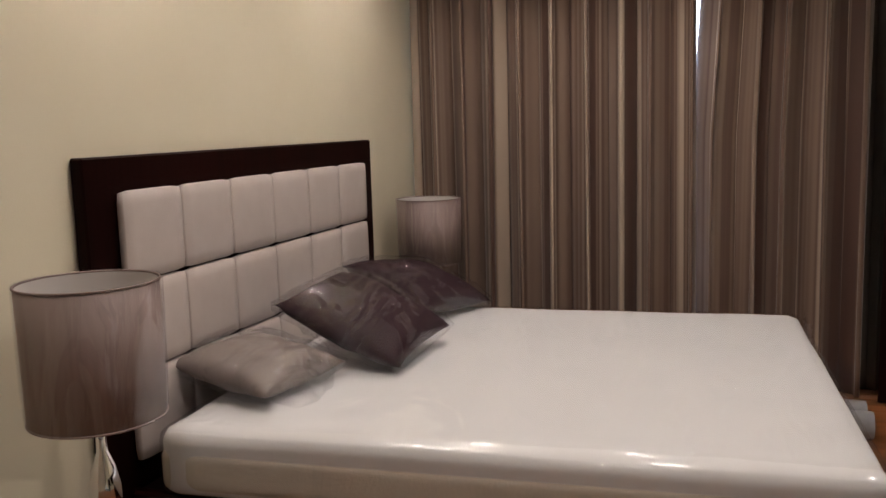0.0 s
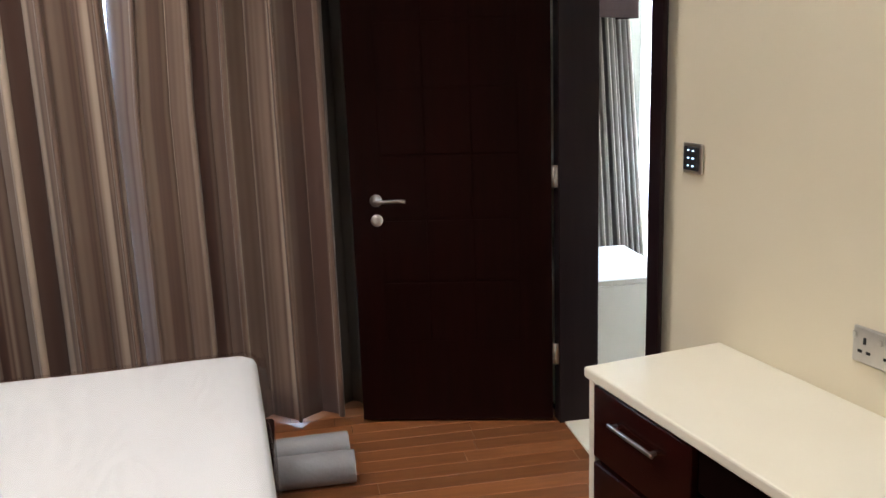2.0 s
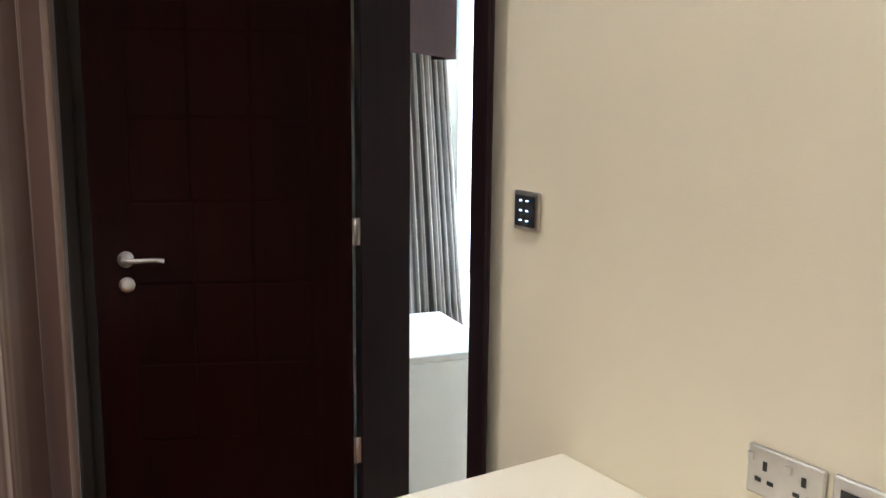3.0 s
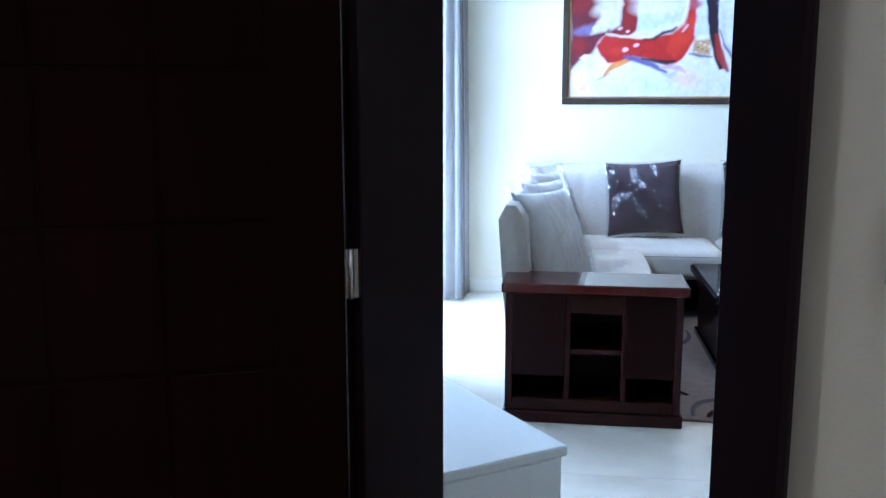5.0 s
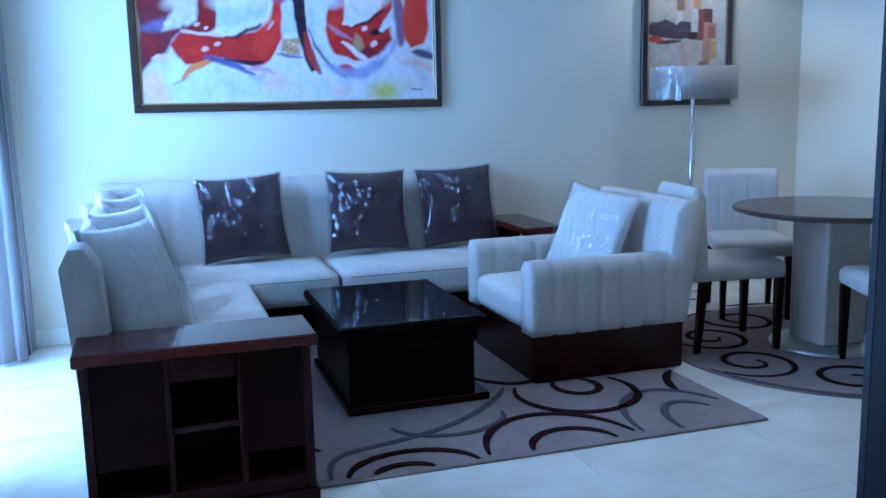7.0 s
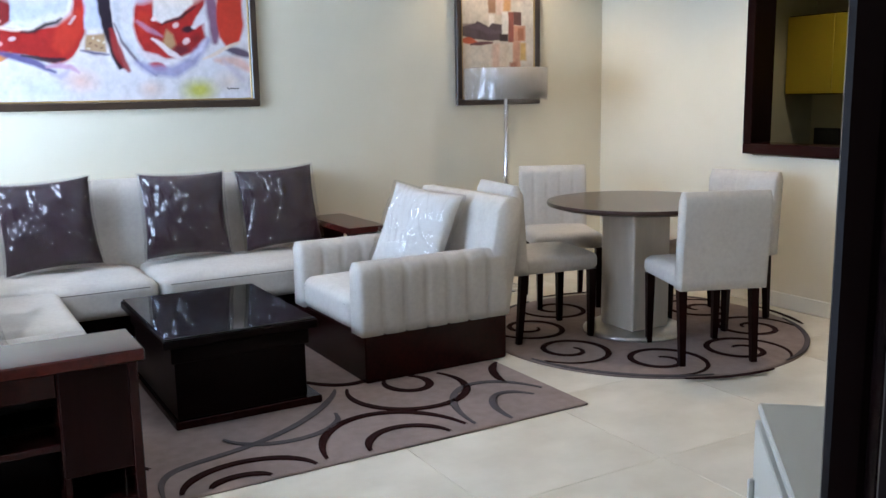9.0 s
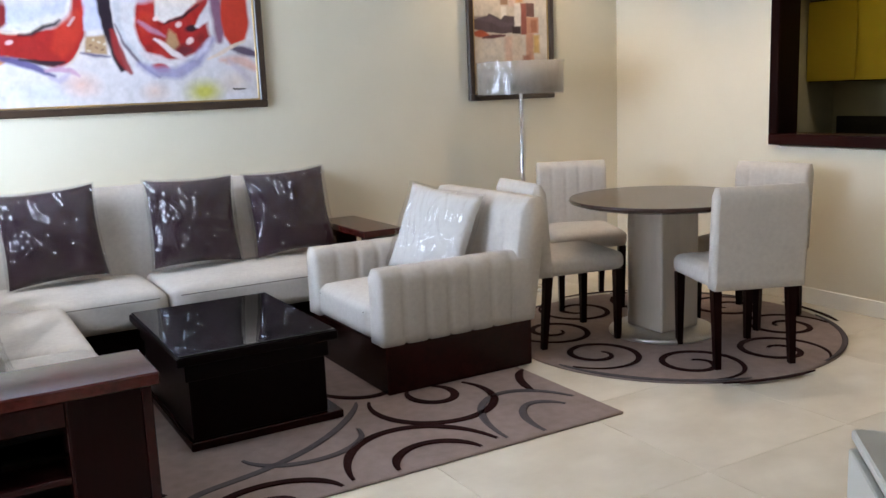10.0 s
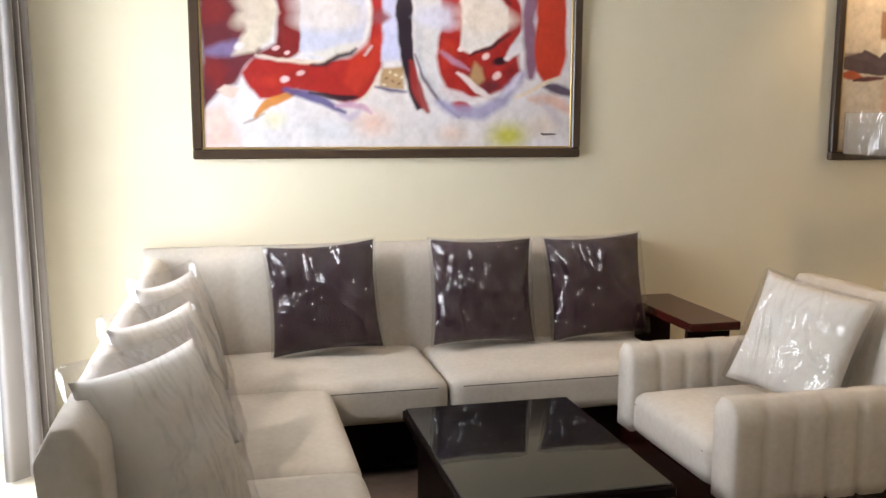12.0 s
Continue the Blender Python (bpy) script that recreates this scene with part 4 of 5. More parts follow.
# dining table
dt = thing("dining_table", pose(DX, DY + 0.05, 0.013), "round walnut dining table on a pale stone pedestal", "table")
part("tabletop", lathe([(0, 0.735), (0.465, 0.735), (0.515, 0.750), (0.52, 0.760), (0.515, 0.772), (0, 0.772)], 72), TABLETOP, dt, "", False)
part("pedestal", box(-0.14, 0.14, -0.14, 0.14, 0.03, 0.735, 0.012, 2), GREYWOOD, dt, "pale grey square pedestal")
part("base_plate", lathe([(0, 0), (0.30, 0), (0.30, 0.012), (0.28, 0.026), (0, 0.03)], 56), STEEL, dt, "round brushed base plate", True)


def dining_chair(m):
    c = thing("dining_chair", m, "pale grey upholstered dining chair with dark wooden legs", "chair", "chairs round the dining table")
    part("seat", soft_box(-0.23, 0.23, -0.25, 0.25, 0.395, 0.495, 0.04, 4, 0.012, 10), FABRIC, c, "", True)
    bb = part("backrest", channelled(0.46, 0.50, 0.085, 5, 0.006, 10, 0.035, 0.035, True), FABRIC, c, "", True)
    bb.matrix_local = pose(0, -0.24, 0.40, 0, 0, 180)
    for sx in (-1, 1):
        for sy in (-1, 1):
            lg = bmesh.new()
            x, y = sx * 0.195, sy * 0.215
            tw, bw = 0.022, 0.015
            top = [lg.verts.new((x + a * tw, y + b_ * tw, 0.40)) for a, b_ in ((-1, -1), (1, -1), (1, 1), (-1, 1))]
            bot = [lg.verts.new((x + a * bw, y + b_ * bw + (-0.03 if sy < 0 else 0.0), 0.0)) for a, b_ in ((-1, -1), (1, -1), (1, 1), (-1, 1))]
            for k in range(4):
                lg.faces.new((bot[k], bot[(k + 1) % 4], top[(k + 1) % 4], top[k]))
            lg.faces.new(top)
            lg.faces.new(bot[::-1])
            bmesh.ops.recalc_face_normals(lg, faces=lg.faces[:])
            part("leg", lg, WOOD_V, c, "dark mahogany leg")
    return c


chair = dining_chair(pose(6.127, 0.996, 0.013, 0, 0, 170))
copy_thing(chair, pose(6.69, 0.42, 0.013, 0, 0, 66))
copy_thing(chair, pose(5.34, 0.533, 0.013, 0, 0, -112))
copy_thing(chair, pose(5.77, -0.07, 0.013, 0, 0, 10))

# floor lamp
fl_ = thing("floor_lamp", pose(7.263, 0.475, 0), "chrome floor lamp with a wide shallow grey drum shade", "lamp")
part("base", lathe([(0, 0), (0.15, 0), (0.15, 0.014), (0.03, 0.026), (0, 0.026)], 40), CHROME, fl_, "", True)
part("pole", lathe([(0, 0.02), (0.013, 0.02), (0.013, 1.55), (0, 1.55)], 16), CHROME, fl_, "", True)
part("shade", lathe([(0.288, 1.373), (0.29, 1.373), (0.29, 1.585), (0.288, 1.585)], 64), SHADE_GREY, fl_, "silver grey drum shade", True)
part("shade_lining", lathe([(0.285, 1.375), (0.285, 1.583)], 64), SHADE_IN, fl_, "", True)
wb = lathe([(0.292, 1.362), (0.298, 1.42), (0.295, 1.50), (0.299, 1.592)], 90)
for v in wb.verts:
    k = 1 + 0.018 * noise.noise((v.co.x * 9, v.co.y * 9, v.co.z * 5))
    v.co.x, v.co.y = v.co.x * k, v.co.y * k
w_ = part("plastic_wrap", wb, FILM, fl_, "loose clear plastic round the shade", True)
w_.visible_shadow = False
wb = lathe([(0.018, 0.03 + 1.32 * k / 40) for k in range(41)], 18)
for v in wb.verts:
    k = 1.2 + 0.7 * noise.noise((v.co.x * 30, v.co.y * 30, v.co.z * 6))
    v.co.x, v.co.y = v.co.x * k, v.co.y * k
w_ = part("plastic_sleeve", wb, FILM, fl_, "clear plastic sleeve on the pole", True)
w_.visible_shadow = False
for k in range(3):
    a = 2 * math.pi * k / 3
    part("spider", tube([(0, 0, 1.54), (0.286 * math.cos(a), 0.286 * math.sin(a), 1.54)], 0.003, 6), CHROME, fl_)

# curtains and valance of the living-room window
curtain("curtain", pose(0, 4.80, 0), 7.20, 7.55, 0.02, 2.70, 4, 0.10, 6.1, CURTAIN_LIV, "grey and beige striped satin curtain gathered in the corner", "living room curtains")
near_pair = curtain("curtain", pose(0, 4.85, 0), 4.55, 5.55, 0.02, 2.70, 9, 0.085, 9.4, CURTAIN_LIV, "grey and beige striped curtain gathered beside the doorway", "living room curtains")
for v in near_pair.data.vertices:       # drawn narrower towards the rail
    v.co.x = 4.55 + (v.co.x - 4.55) * (1.05 - 0.10 * v.co.z)
    v.co.y += 0.045 * (v.co.z - 1.0)
val = thing("valance_box", LIVING, "brown wooden curtain valance box", "valance")
part("front_board", box(4.05, 5.15, 4.68, 4.70, 1.71, 2.30, 0.004), VALANCE, val)
part("end_board", box(5.13, 5.15, 4.702, 5.04, 1.71, 2.30, 0.004), VALANCE, val)
part("top_board", box(4.05, 5.13, 4.702, 5.04, 2.28, 2.30, 0), VALANCE, val)

# low white bench unit and taller chest, on either side of the doorway
bench = thing("low_cabinet", BEDROOM @ pose(2.665, 5.18, 0), "low white lacquered cabinet beside the doorway", "cabinet")
part("body", box(0, 0.385, 0.004, 0.62, 0, 0.545, 0.003), WHITELAC, bench)
part("top", box(-0.0, 0.40, 0, 0.625, 0.547, 0.572, 0.004), WHITELAC, bench)
chest = thing("tall_cabinet", pose(3.245, 2.555, 0, 0, 0, -43), "grey-beige lacquered chest beside the doorway", "cabinet")
part("body", box(-1.29, -0.01, -0.54, -0.010, 0, 0.716, 0.003), GREIGE, chest)
part("top", box(-1.30, 0.0, -0.55, 0.0, 0.718, 0.74, 0.004), GREIGE, chest)
for i in range(3):
    d = part("door", box(-1.285 + 0.427 * i, -0.865 + 0.427 * i, -0.010, 0.006, 0.02, 0.705, 0.003), GREIGE, chest)
    part("handle", box(-0.90 + 0.427 * i, -0.89 + 0.427 * i, 0.006, 0.020, 0.42, 0.58, 0.003), STEEL, d, "steel bar handle")


# ---- paintings ----
def ell(u, v, cx, cy, rx, ry, turn, soft=0.12):
    a = radians(turn)
    x, y = (u - cx), (v - cy)
    p, q = x * math.cos(a) + y * math.sin(a), -x * math.sin(a) + y * math.cos(a)
    d = np.sqrt((p / rx) ** 2 + (q / ry) ** 2)
    return np.clip((1 - d) / soft, 0, 1)


def wobble(u, v, f, seed):
    """Smooth random field of about -1 to 1 with f cells a metre, in three octaves."""
    out = np.zeros_like(u)
    for k in range(3):
        rng = np.random.RandomState(seed * 7 + k)
        g = rng.uniform(-1, 1, (64, 64))
        a, b = (u * f * 2 ** k * 1.07 + 3.1 * k) % 63, (v * f * 2 ** k * 0.93 + 1.7 * k) % 63
        i, j = a.astype(int), b.astype(int)
        p, q = a - i, b - j
        p, q = p * p * (3 - 2 * p), q * q * (3 - 2 * q)
        out += (g[i, j] * (1 - p) * (1 - q) + g[i + 1, j] * p * (1 - q) + g[i, j + 1] * (1 - p) * q + g[i + 1, j + 1] * p * q) / 2 ** k
    return out / 1.4


def canvas(name, w, h, n, paint, parent, size):
    ny = int(n * h / w)
    us, vs = np.meshgrid(np.linspace(0, 1, n + 1), np.linspace(0, 1, ny + 1))
    col = paint(us * w * size, vs * h * size)
    bm = bmesh.new()
    lay = bm.verts.layers.float_color.new("paint")
    vv = []
    for j in range(ny + 1):
        row = []
        for i in range(n + 1):
            v = bm.verts.new((0, -us[j, i] * w, vs[j, i] * h))
            v[lay] = (*col[j, i], 1)
            row.append(v)
        vv.append(row)
    for j in range(ny):
        for i in range(n):
            bm.faces.new((vv[j][i], vv[j][i + 1], vv[j + 1][i + 1], vv[j + 1][i]))
    bmesh.ops.recalc_face_normals(bm, faces=bm.faces[:])
    if bm.faces[0].normal.x > 0:
        bmesh.ops.reverse_faces(bm, faces=bm.faces[:])
    return part(name, bm, PAINTED, parent, "painted canvas")


def blend(col, mask, rgb):
    return col * (1 - mask[..., None]) + np.array(rgb) * mask[..., None]


def shape(u, v, pts, soft=6.0):
    """Mask of a closed outline with a soft edge, in canvas units."""
    inside = np.zeros(u.shape, bool)
    dist = np.full(u.shape, 1e9)
    for (x0, y0), (x1, y1) in zip(pts, pts[1:] + pts[:1]):
        cross = (y0 > v) != (y1 > v)
        at = x0 + (v - y0) * (x1 - x0) / ((y1 - y0) or 1e-9)
        inside ^= cross & (u < at)
        dx, dy = x1 - x0, y1 - y0
        t = np.clip(((u - x0) * dx + (v - y0) * dy) / (dx * dx + dy * dy + 1e-9), 0, 1)
        dist = np.minimum(dist, np.hypot(u - x0 - t * dx, v - y0 - t * dy))
    return np.clip(0.5 + np.where(inside, dist, -dist) / soft, 0, 1)


def stroke(u, v, pts, width, soft=3.0):
    """Mask of a brush stroke along a line, thinner towards its ends."""
    out = np.zeros(u.shape)
    n = len(pts) - 1
    for i, ((x0, y0), (x1, y1)) in enumerate(zip(pts, pts[1:])):
        dx, dy = x1 - x0, y1 - y0
        t = np.clip(((u - x0) * dx + (v - y0) * dy) / (dx * dx + dy * dy + 1e-9), 0, 1)
        f = (i + t) / n
        w = width / 2 * (0.45 + 0.55 * np.sin(np.pi * np.clip(f, 0.02, 0.98)))
        out = np.maximum(out, np.clip((w - np.hypot(u - x0 - t * dx, v - y0 - t * dy)) / soft + 0.5, 0, 1))
    return out


RED, DEEP, SCARLET, MAROON = (0.42, 0.020, 0.018), (0.22, 0.014, 0.016), (0.60, 0.045, 0.022), (0.14, 0.018, 0.030)
LILAC, PALE, CREAM, INK = (0.60, 0.64, 0.82), (0.80, 0.79, 0.82), (0.82, 0.72, 0.60), (0.018, 0.010, 0.022)


def paint_swirls(x, y):
    """Red birdlike forms, dark and white sweeps on a pale ground, on a canvas 548 units wide."""
    u = x / 0.00338 + 3.2 * wobble(x, y, 5, 1) + 1.6 * wobble(x, y, 16, 4)
    v = y / 0.0030 + 3.2 * wobble(x, y, 5, 2) + 1.6 * wobble(x, y, 16, 6)
    v = np.where(v > 212, 212 - 0.8 * (v - 212), v)      # the forms close again towards the top
    c = np.ones(x.shape + (3,)) * np.array((0.78, 0.77, 0.83))
    c = blend(c, np.clip(0.35 + 0.8 * wobble(x, y, 1.6, 3), 0, 1) * 0.55, (0.80, 0.70, 0.62))

    def area(tone, pts, soft=7.0, power=1.0):
        nonlocal c
        c = blend(c, shape(u, v, pts, soft) * power, tone)

    def line(tone, width, pts, soft=5.0, power=0.95):
        nonlocal c
        c = blend(c, stroke(u, v, pts, width, soft) * power, tone)

    def spot(tone, cx, cy, rx, ry, turn=0, soft=0.5, power=0.95):
        nonlocal c
        c = blend(c, ell(u, v, cx, cy, rx, ry, turn, soft) * power, tone)

    # stains on the ground
    area((0.84, 0.56, 0.50), [(0, 0), (52, 0), (40, 35), (28, 70), (0, 58)], 16)
    spot((0.86, 0.56, 0.46), 240, 40, 42, 30, 0, 1.0)
    spot((0.84, 0.62, 0.52), 360, 22, 30, 24, 0, 1.0)
    spot((0.74, 0.72, 0.30), 98, 45, 24, 22, 0, 1.0, 0.6)
    spot((0.60, 0.57, 0.07), 448, 20, 44, 30, 5, 0.8)
    spot((0.80, 0.66, 0.56), 505, 35, 40, 30, 0, 1.0)
    spot((0.66, 0.74, 0.86), 180, 25, 60, 26, 0, 1.0, 0.5)
    # dark wing and cream blade
    area(MAROON, [(0, 62), (22, 86), (46, 100), (60, 128), (82, 152), (66, 186), (60, 250), (0, 250)], 7)
    spot(DEEP, 18, 120, 26, 38, 20, 0.7)
    line((0.20, 0.15, 0.30), 22, [(6, 150), (40, 155), (62, 168)], 10)
    area((0.74, 0.66, 0.54), [(42, 146), (58, 176), (88, 230), (112, 230), (96, 172), (72, 150)], 8)
    spot(PALE, 52, 160, 10, 7, 30)
    # left form
    area(RED, [(54, 118), (72, 142), (112, 140), (160, 133), (208, 146), (234, 166), (246, 240), (262, 240), (254, 132), (242, 100), (226, 80), (205, 70), (180, 78), (150, 88), (120, 92), (96, 78), (76, 76), (62, 94)])
    area(DEEP, [(74, 146), (100, 166), (112, 240), (142, 240), (138, 150), (116, 138)])
    area(SCARLET, [(198, 104), (206, 146), (236, 176), (258, 186), (250, 140), (236, 108), (216, 88)], 8, 0.7)
    spot(SCARLET, 96, 108, 26, 14, 10, 0.8, 0.6)
    area(LILAC, [(140, 240), (135, 152), (150, 138), (172, 138), (192, 150), (208, 160), (226, 176), (238, 240)], 5)
    area((0.78, 0.76, 0.72), [(140, 146), (172, 138), (200, 154), (222, 172), (196, 166), (164, 152)], 8)
    line(CREAM, 6, [(74, 145), (104, 140), (134, 135), (168, 135), (190, 147), (214, 163)])
    line(INK, 7, [(150, 130), (170, 132), (192, 146), (208, 152), (216, 160)])
    for cx, cy, r in ((100, 158, 6), (115, 150, 5), (113, 110, 8), (135, 118, 7)):
        spot((0.82, 0.58, 0.60), cx, cy, r * 1.15, r * 0.8, 20)
    line(PALE, 3, [(228, 150), (238, 165)])
    # beak, square, scraps under the form
    area((0.82, 0.62, 0.54), [(20, 90), (30, 98), (50, 94), (40, 76), (28, 80)], 4)
    area(PALE, [(30, 72), (62, 84), (74, 62), (60, 42), (44, 48)], 5)
    line((0.66, 0.24, 0.035), 14, [(70, 50), (88, 70), (106, 80), (128, 92)], 4)
    line((0.30, 0.16, 0.08), 3, [(54, 38), (70, 46), (84, 54)])
    line((0.11, 0.09, 0.26), 15, [(112, 94), (140, 84), (166, 72), (198, 56)], 6)
    line(INK, 9, [(146, 88), (176, 80), (204, 78), (218, 82)], 4)
    line((0.60, 0.36, 0.50), 10, [(186, 66), (208, 70), (226, 66), (238, 56)], 5)
    line((0.55, 0.48, 0.70), 9, [(190, 52), (206, 46), (222, 60)], 6, 0.7)
    line(CREAM, 5, [(222, 74), (240, 94), (250, 112), (254, 126)])
    # ochre block between the forms
    area((0.58, 0.62, 0.88), [(254, 142), (284, 142), (280, 230), (258, 230)], 8)
    area((0.50, 0.33, 0.18), [(252, 97), (288, 95), (286, 132), (255, 130)], 5)
    for k in range(7):
        spot(((0.72, 0.62, 0.46), (0.30, 0.17, 0.09))[k % 2], 258 + 4.4 * k, 102 + (k * 11) % 26, 4, 3, 40 * k)
    line((0.10, 0.08, 0.20), 6, [(246, 98), (266, 93), (292, 91)])
    # dark sweep and white sweep
    area(INK, [(272, 240), (298, 240), (301, 140), (306, 102), (316, 66), (306, 62), (294, 96), (284, 132)], 4)
    line((0.34, 0.030, 0.030), 15, [(296, 140), (302, 110), (314, 78), (322, 60)], 5)
    area((0.70, 0.70, 0.74), [(302, 240), (344, 240), (336, 152), (339, 120), (352, 94), (368, 70), (382, 52), (366, 54), (340, 80), (316, 114), (304, 150)], 5)
    area((0.55, 0.58, 0.66), [(302, 240), (318, 240), (314, 160), (322, 122), (344, 86), (316, 114), (304, 150)], 6, 0.7)
    line((0.09, 0.05, 0.10), 5, [(303, 152), (314, 116), (340, 78), (370, 50)])
    # right form
    area(RED, [(346, 240), (338, 150), (341, 120), (356, 92), (384, 84), (416, 86), (446, 96), (468, 116), (464, 150), (474, 240)])
    area(SCARLET, [(342, 160), (352, 178), (366, 170), (364, 140), (350, 130)], 10, 0.7)
    area((0.76, 0.73, 0.72), [(376, 240), (371, 162), (386, 155), (420, 168), (446, 196), (446, 240)], 5)
    line(INK, 6, [(386, 153), (420, 165), (450, 190)])
    area((0.46, 0.28, 0.14), [(384, 112), (394, 142), (406, 132), (412, 110), (398, 100)], 7)
    spot(MAROON, 420, 100, 30, 16, 10, 0.7)
    spot(INK, 436, 142, 17, 10, 10)
    spot(DEEP, 452, 122, 16, 26, -20, 0.8)
    for cx, cy, r in ((373, 163, 7), (412, 150, 9), (432, 118, 10)):
        spot((0.84, 0.66, 0.66), cx, cy, r, r * 0.75, 35)
    line((0.44, 0.28, 0.44), 10, [(344, 158), (362, 142), (384, 128)], 5, 0.7)
    line((0.80, 0.72, 0.74), 11, [(368, 122), (396, 100), (430, 74)], 4)
    line((0.76, 0.68, 0.72), 13, [(342, 98), (362, 90), (388, 82)], 5)
    spot((0.56, 0.025, 0.030), 376, 68, 20, 11, -18, 0.4)
    line((0.36, 0.34, 0.58), 24, [(340, 76), (366, 60), (404, 56), (440, 76), (472, 122)], 10, 0.85)
    line((0.66, 0.64, 0.80), 10, [(440, 84), (458, 104), (466, 122)], 6)
    line((0.76, 0.76, 0.82), 18, [(448, 148), (466, 172), (496, 226)], 5)
    line((0.22, 0.09, 0.17), 26, [(476, 236), (488, 160), (484, 118)], 8)
    area(SCARLET, [(496, 240), (542, 240), (538, 150), (530, 122), (508, 106), (494, 128), (490, 160)], 6)
    line((0.07, 0.04, 0.09), 18, [(508, 104), (530, 96), (552, 86)], 7)
    line((0.80, 0.46, 0.36), 20, [(486, 80), (520, 78), (550, 56)], 10, 0.8)
    line((0.86, 0.70, 0.56), 8, [(462, 82), (492, 98), (528, 118)], 3)
    line((0.60, 0.52, 0.62), 12, [(500, 78), (520, 54), (534, 34)], 9, 0.7)
    for tone, cx, cy, rx, ry, turn in (((0.76, 0.72, 0.72), 178, 208, 66, 30, 8), (LILAC, 330, 214, 46, 24, -20), ((0.80, 0.72, 0.66), 420, 212, 62, 28, 12), ((0.70, 0.60, 0.50), 80, 212, 50, 22, 30),
                                       (DEEP, 20, 212, 34, 26, 40), ((0.30, 0.08, 0.10), 256, 216, 22, 16, 40)):
        spot(tone, cx, cy, rx, ry, turn, 0.5, 0.9)
    g = 0.72 + 0.08 * wobble(x, y, 14, 11)[..., None] + 0.07 * wobble(x, y, 40, 12)[..., None]
    return np.clip(c * g, 0.004, 0.88)


def paint_blocks(x, y):
    """Warm abstract of upright blocks and a dark brush mark, on a canvas 435 by 710 units."""
    u = x / 0.0015 + 5 * wobble(x, y, 7, 21) + 2 * wobble(x, y, 22, 25)
    v = y / 0.00122 + 5 * wobble(x, y, 7, 22) + 2 * wobble(x, y, 22, 26)
    c = np.ones(x.shape + (3,)) * np.array((0.66, 0.55, 0.42))
    c = blend(c, np.clip((u - 250) / 150, 0, 1) * 0.7, (0.76, 0.68, 0.58))
    c = blend(c, np.clip(0.4 + wobble(x, y, 4, 23), 0, 1) * 0.5, (0.76, 0.68, 0.56))
    for x0, x1, y0, y1, tone, soft in ((195, 360, 600, 680, (0.42, 0.29, 0.25), 40), (155, 202, 512, 635, (0.36, 0.17, 0.08), 10), (205, 240, 500, 640, (0.72, 0.50, 0.40), 14),
                                       (245, 290, 525, 600, (0.66, 0.32, 0.10), 14), (160, 190, 420, 500, (0.80, 0.72, 0.62), 10), (235, 272, 385, 520, (0.82, 0.74, 0.66), 10),
                                       (275, 312, 340, 520, (0.30, 0.055, 0.030), 8), (310, 358, 442, 522, (0.13, 0.030, 0.024), 6), (310, 382, 345, 440, (0.62, 0.28, 0.16), 8),
                                       (336, 372, 352, 425, (0.46, 0.17, 0.085), 8), (304, 350, 180, 345, (0.62, 0.30, 0.18), 12), (350, 386, 225, 335, (0.68, 0.42, 0.11), 14),
                                       (180, 225, 170, 330, (0.68, 0.44, 0.32), 22), (230, 270, 160, 330, (0.70, 0.56, 0.42), 20), (285, 330, 170, 215, (0.40, 0.16, 0.10), 16)):
        c = blend(c, shape(u, v, [(x0, y0), (x1, y0), (x1, y1), (x0, y1)], soft) * 0.92, tone)
    c = blend(c, shape(u, v, [(0, 430), (75, 445), (88, 460), (160, 430), (180, 452), (236, 446), (238, 352), (160, 345), (66, 350), (0, 376)], 8) * 0.97, (0.085, 0.052, 0.058))
    c = blend(c, stroke(u, v, [(10, 440), (90, 425), (170, 400), (230, 400)], 34, 12) * 0.7, (0.15, 0.10, 0.11))
    c = blend(c, shape(u, v, [(225, 345), (275, 345), (275, 388), (225, 388)], 8), (0.05, 0.025, 0.025))
    c = blend(c, stroke(u, v, [(0, 350), (40, 345), (78, 330)], 42, 10), (0.50, 0.10, 0.035))
    c = blend(c, stroke(u, v, [(50, 318), (110, 325), (180, 336)], 22, 8), (0.14, 0.045, 0.045))
    g = 0.80 + 0.12 * wobble(x, y, 18, 31)[..., None] + 0.07 * wobble(x, y, 50, 32)[..., None]
    return np.clip(c * g, 0.004, 0.85)


def picture(name, y_left, z0, w, h, paint, n, label, size=1.03):
    """Hangs on the picture wall; y_left is the side seen on the left."""
    p = thing(name, pose(7.595, y_left, z0), label, "painting")
    t = 0.045
    for nm, bx in (("frame_rail", (-0.035, 0, -w, 0, 0, t)), ("frame_rail", (-0.035, 0, -w, 0, h - t, h)), ("frame_stile", (-0.035, 0, -t, 0, t, h - t)), ("frame_stile", (-0.035, 0, -w, -w + t, t, h - t))):
        part(nm, box(*bx, 0.006), GILT, p)
    s = 0.010
    iw, ih = w - 2 * t, h - 2 * t
    for bx in ((-0.026, -0.004, -w + t, -t, t, t + s), (-0.026, -0.004, -w + t, -t, h - t - s, h - t), (-0.026, -0.004, -t - s, -t, t + s, h - t - s), (-0.026, -0.004, -w + t, -w + t + s, t + s, h - t - s)):
        part("gold_slip", box(*bx, 0.002), GILTLINE, p)
    c = canvas("canvas", iw - 2 * s, ih - 2 * s, n, paint, p, size)
    c.matrix_local = pose(-0.018, -t - s, t + s)
    part("backing", box(-0.012, 0, -w + t, -t, t, h - t, 0), BLACKWOOD, p)
    return p


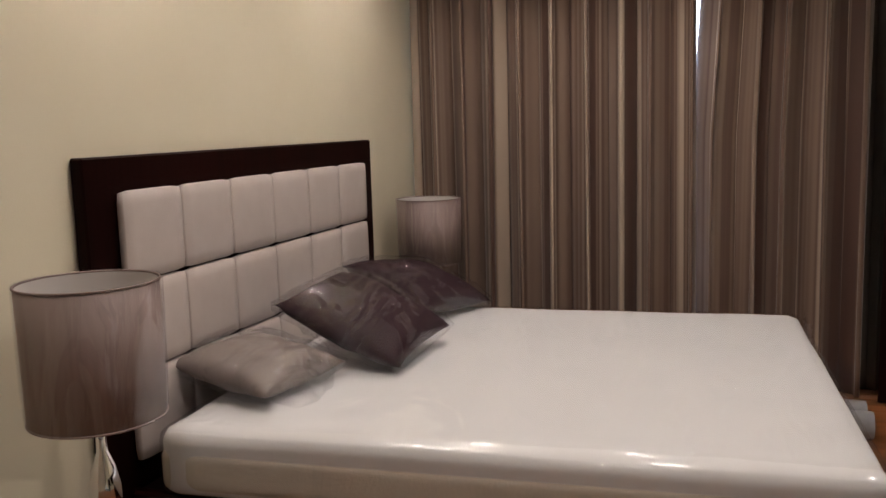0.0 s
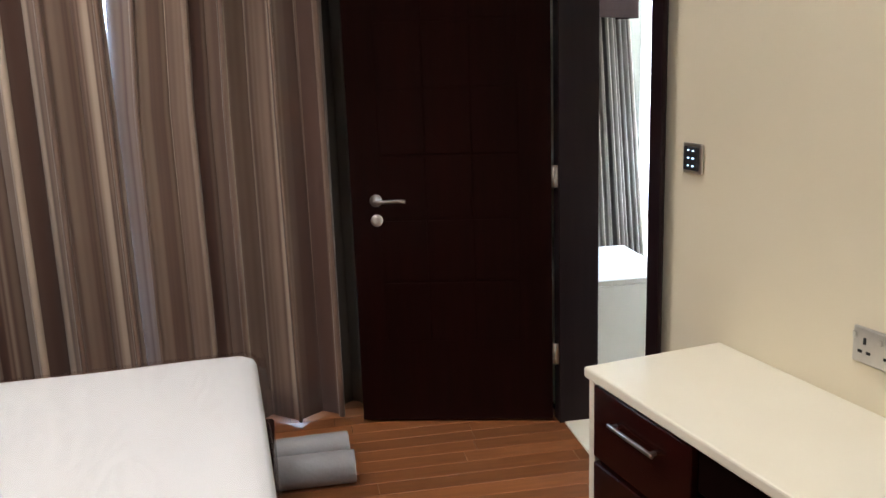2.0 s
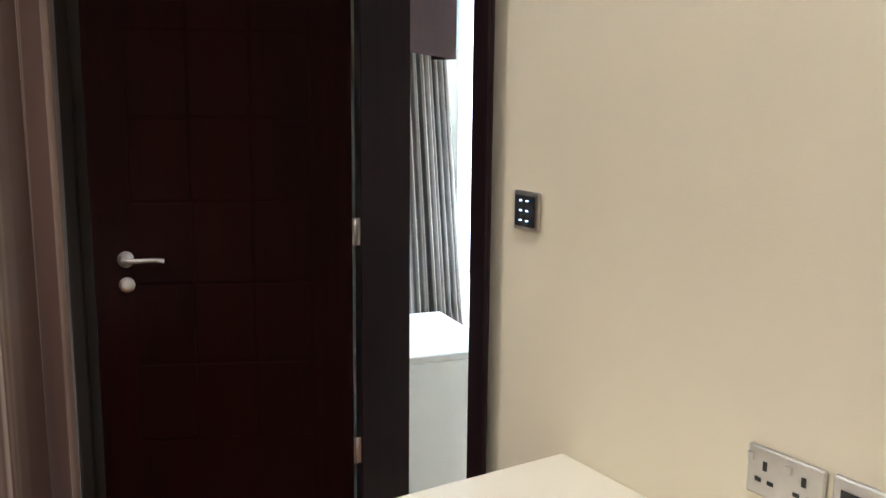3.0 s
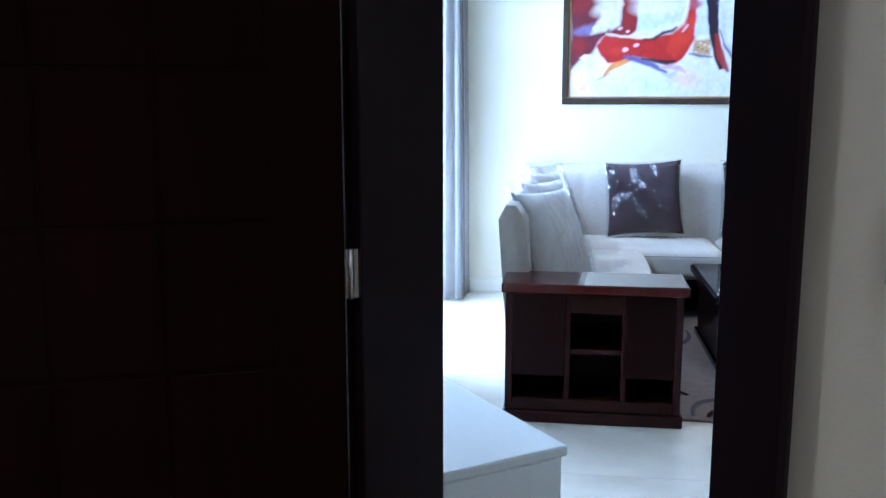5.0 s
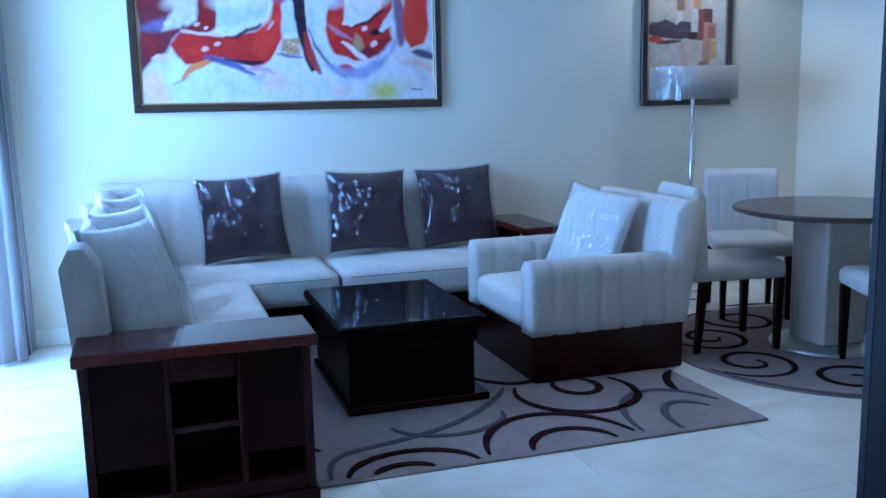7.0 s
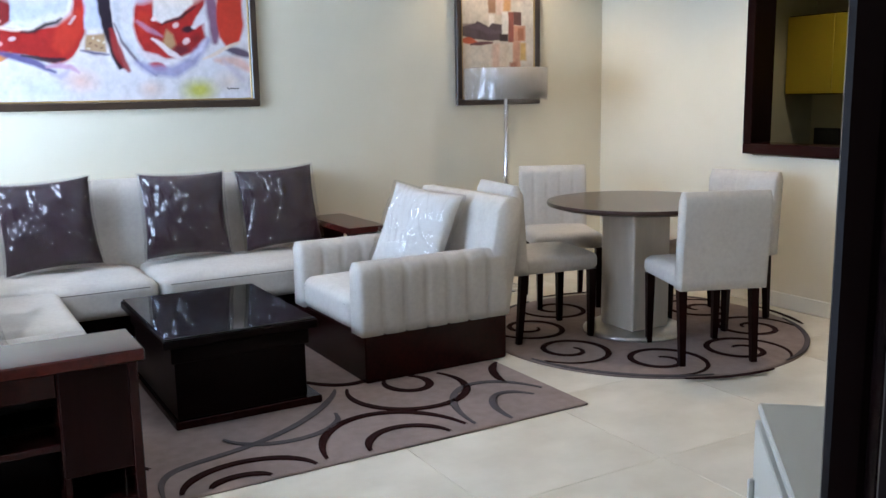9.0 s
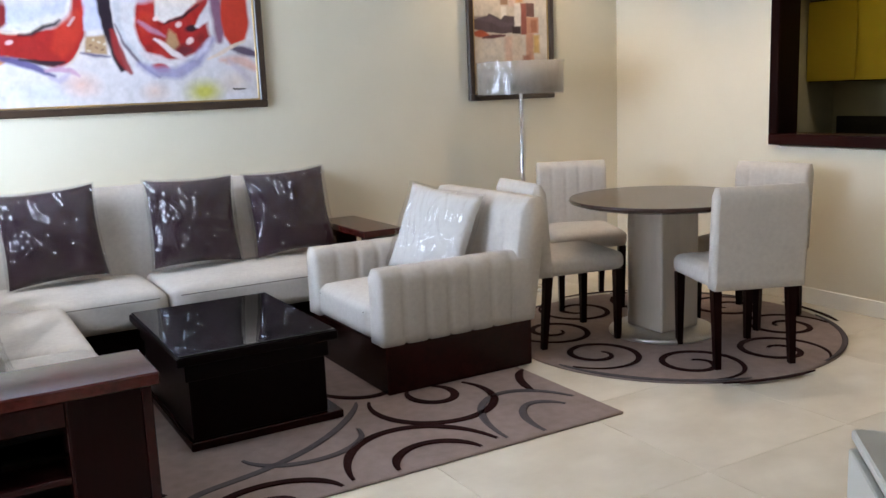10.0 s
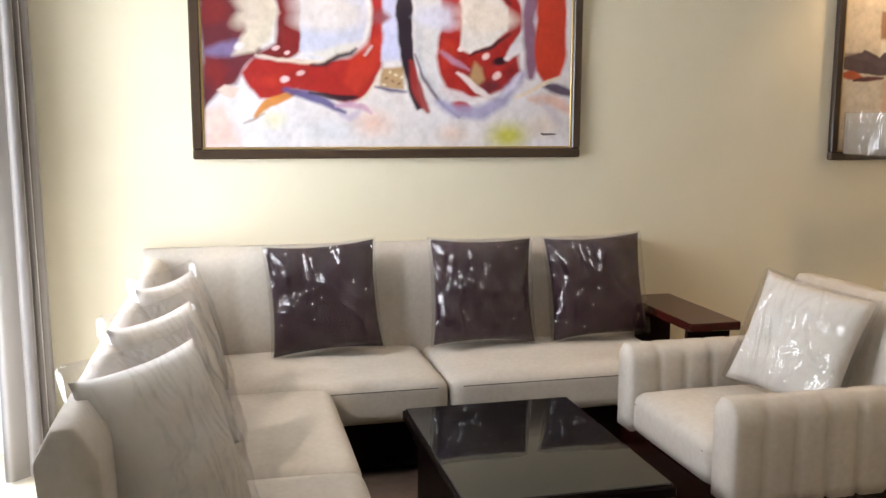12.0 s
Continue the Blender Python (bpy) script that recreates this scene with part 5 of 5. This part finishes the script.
pic = picture("painting", 4.076, 1.357, 1.908, 1.02, paint_swirls, 400, "large abstract painting of red swirls in a dark frame")
bm = tube([(0, -0.006 * k + 0.0, 0.010 * math.sin(2.1 * k) * (1 - k / 14)) for k in range(14)], 0.0022, 5)
sg = part("signature", bm, BLACKWOOD, pic, "scribbled signature")
sg.matrix_local = pose(-0.021, -1.70, 0.115)
picture("painting", 0.692, 1.33, 0.74, 0.955, paint_blocks, 170, "framed abstract painting of warm upright strokes")

# recessed ceiling lights, none in view; the kitchen one is an added fill
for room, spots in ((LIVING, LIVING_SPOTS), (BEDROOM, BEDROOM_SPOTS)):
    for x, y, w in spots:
        d = thing("ceiling_light", room @ pose(x, y, CEIL - 0.012), "small round recessed ceiling spotlight, out of view", "ceiling light", "ceiling spots")
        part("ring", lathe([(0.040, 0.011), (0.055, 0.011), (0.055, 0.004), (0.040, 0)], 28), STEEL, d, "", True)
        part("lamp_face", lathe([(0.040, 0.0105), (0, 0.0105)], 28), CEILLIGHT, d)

# ---- bedroom strip floor ----
fb_ = bpy.data.objects["floor_bedroom"]
STRIP, LEN = 0.092, 0.86
me = bpy.data.meshes.new("plank")
pb = box(0, LEN - 0.0015, 0, STRIP - 0.0015, -0.004, 0.0, 0.0012)
pb.to_mesh(me)
pb.free()
me.materials.append(PLANK)
rng = random.Random(4)
y = 3.4
while y < 5.5:
    x = -0.86 - rng.random() * 0.6
    while x < 2.48:
        x0, x1 = max(x, -0.86), min(x + LEN, 2.50)
        ob = new("plank", me)
        ob.location = (x0, y, 0)
        ob.scale = ((x1 - x0) / LEN, 1, 1)
        ob.parent = fb_
        x += LEN
    y += STRIP
rest = bmesh.new()
y = 3.4 - STRIP
while y > -1.3:
    x = -0.86 - rng.random() * 0.6
    while x < 2.48:
        box(max(x, -0.86), min(x + LEN, 2.50) - 0.0015, y, y + STRIP - 0.0015, -0.004, 0.0, 0, bm=rest)
        x += LEN
    y -= STRIP
r = finish("plank_field", rest, PLANK, fb_)
tagged(r, "", "", "", "stuff")

# ---- living-room marble tiles ----
fl_ob = bpy.data.objects["floor_living"]
TILE = 0.80
me = bpy.data.meshes.new("tile")
tb = box(0, TILE - 0.002, 0, TILE - 0.002, -0.004, 0.0, 0.0008)
tb.to_mesh(me)
tb.free()
me.materials.append(MARBLE)
inv = BEDROOM.inverted()
for i in range(10):
    for j in range(11):
        x, y = 0.4 + TILE * i, -3.1 + TILE * j
        x1, y1 = min(x + TILE, 7.6), min(y + TILE, 5.05)
        side = [(inv @ Vector((a, b, 0))).x > 2.58 for a in (x, x1) for b in (y, y1)]
        if x > 7.5 or y > 5.0 or not any(side):
            continue
        if all(side):
            ob = new("tile", me)
            ob.location = (x, y, 0)
            ob.scale = ((x1 - x) / TILE, (y1 - y) / TILE, 1)
            ob.parent = fl_ob
        else:
            part("tile", beyond_door(box(x, x1 - 0.002, y, y1 - 0.002, -0.004, 0.0, 0.0008)), MARBLE, fl_ob)
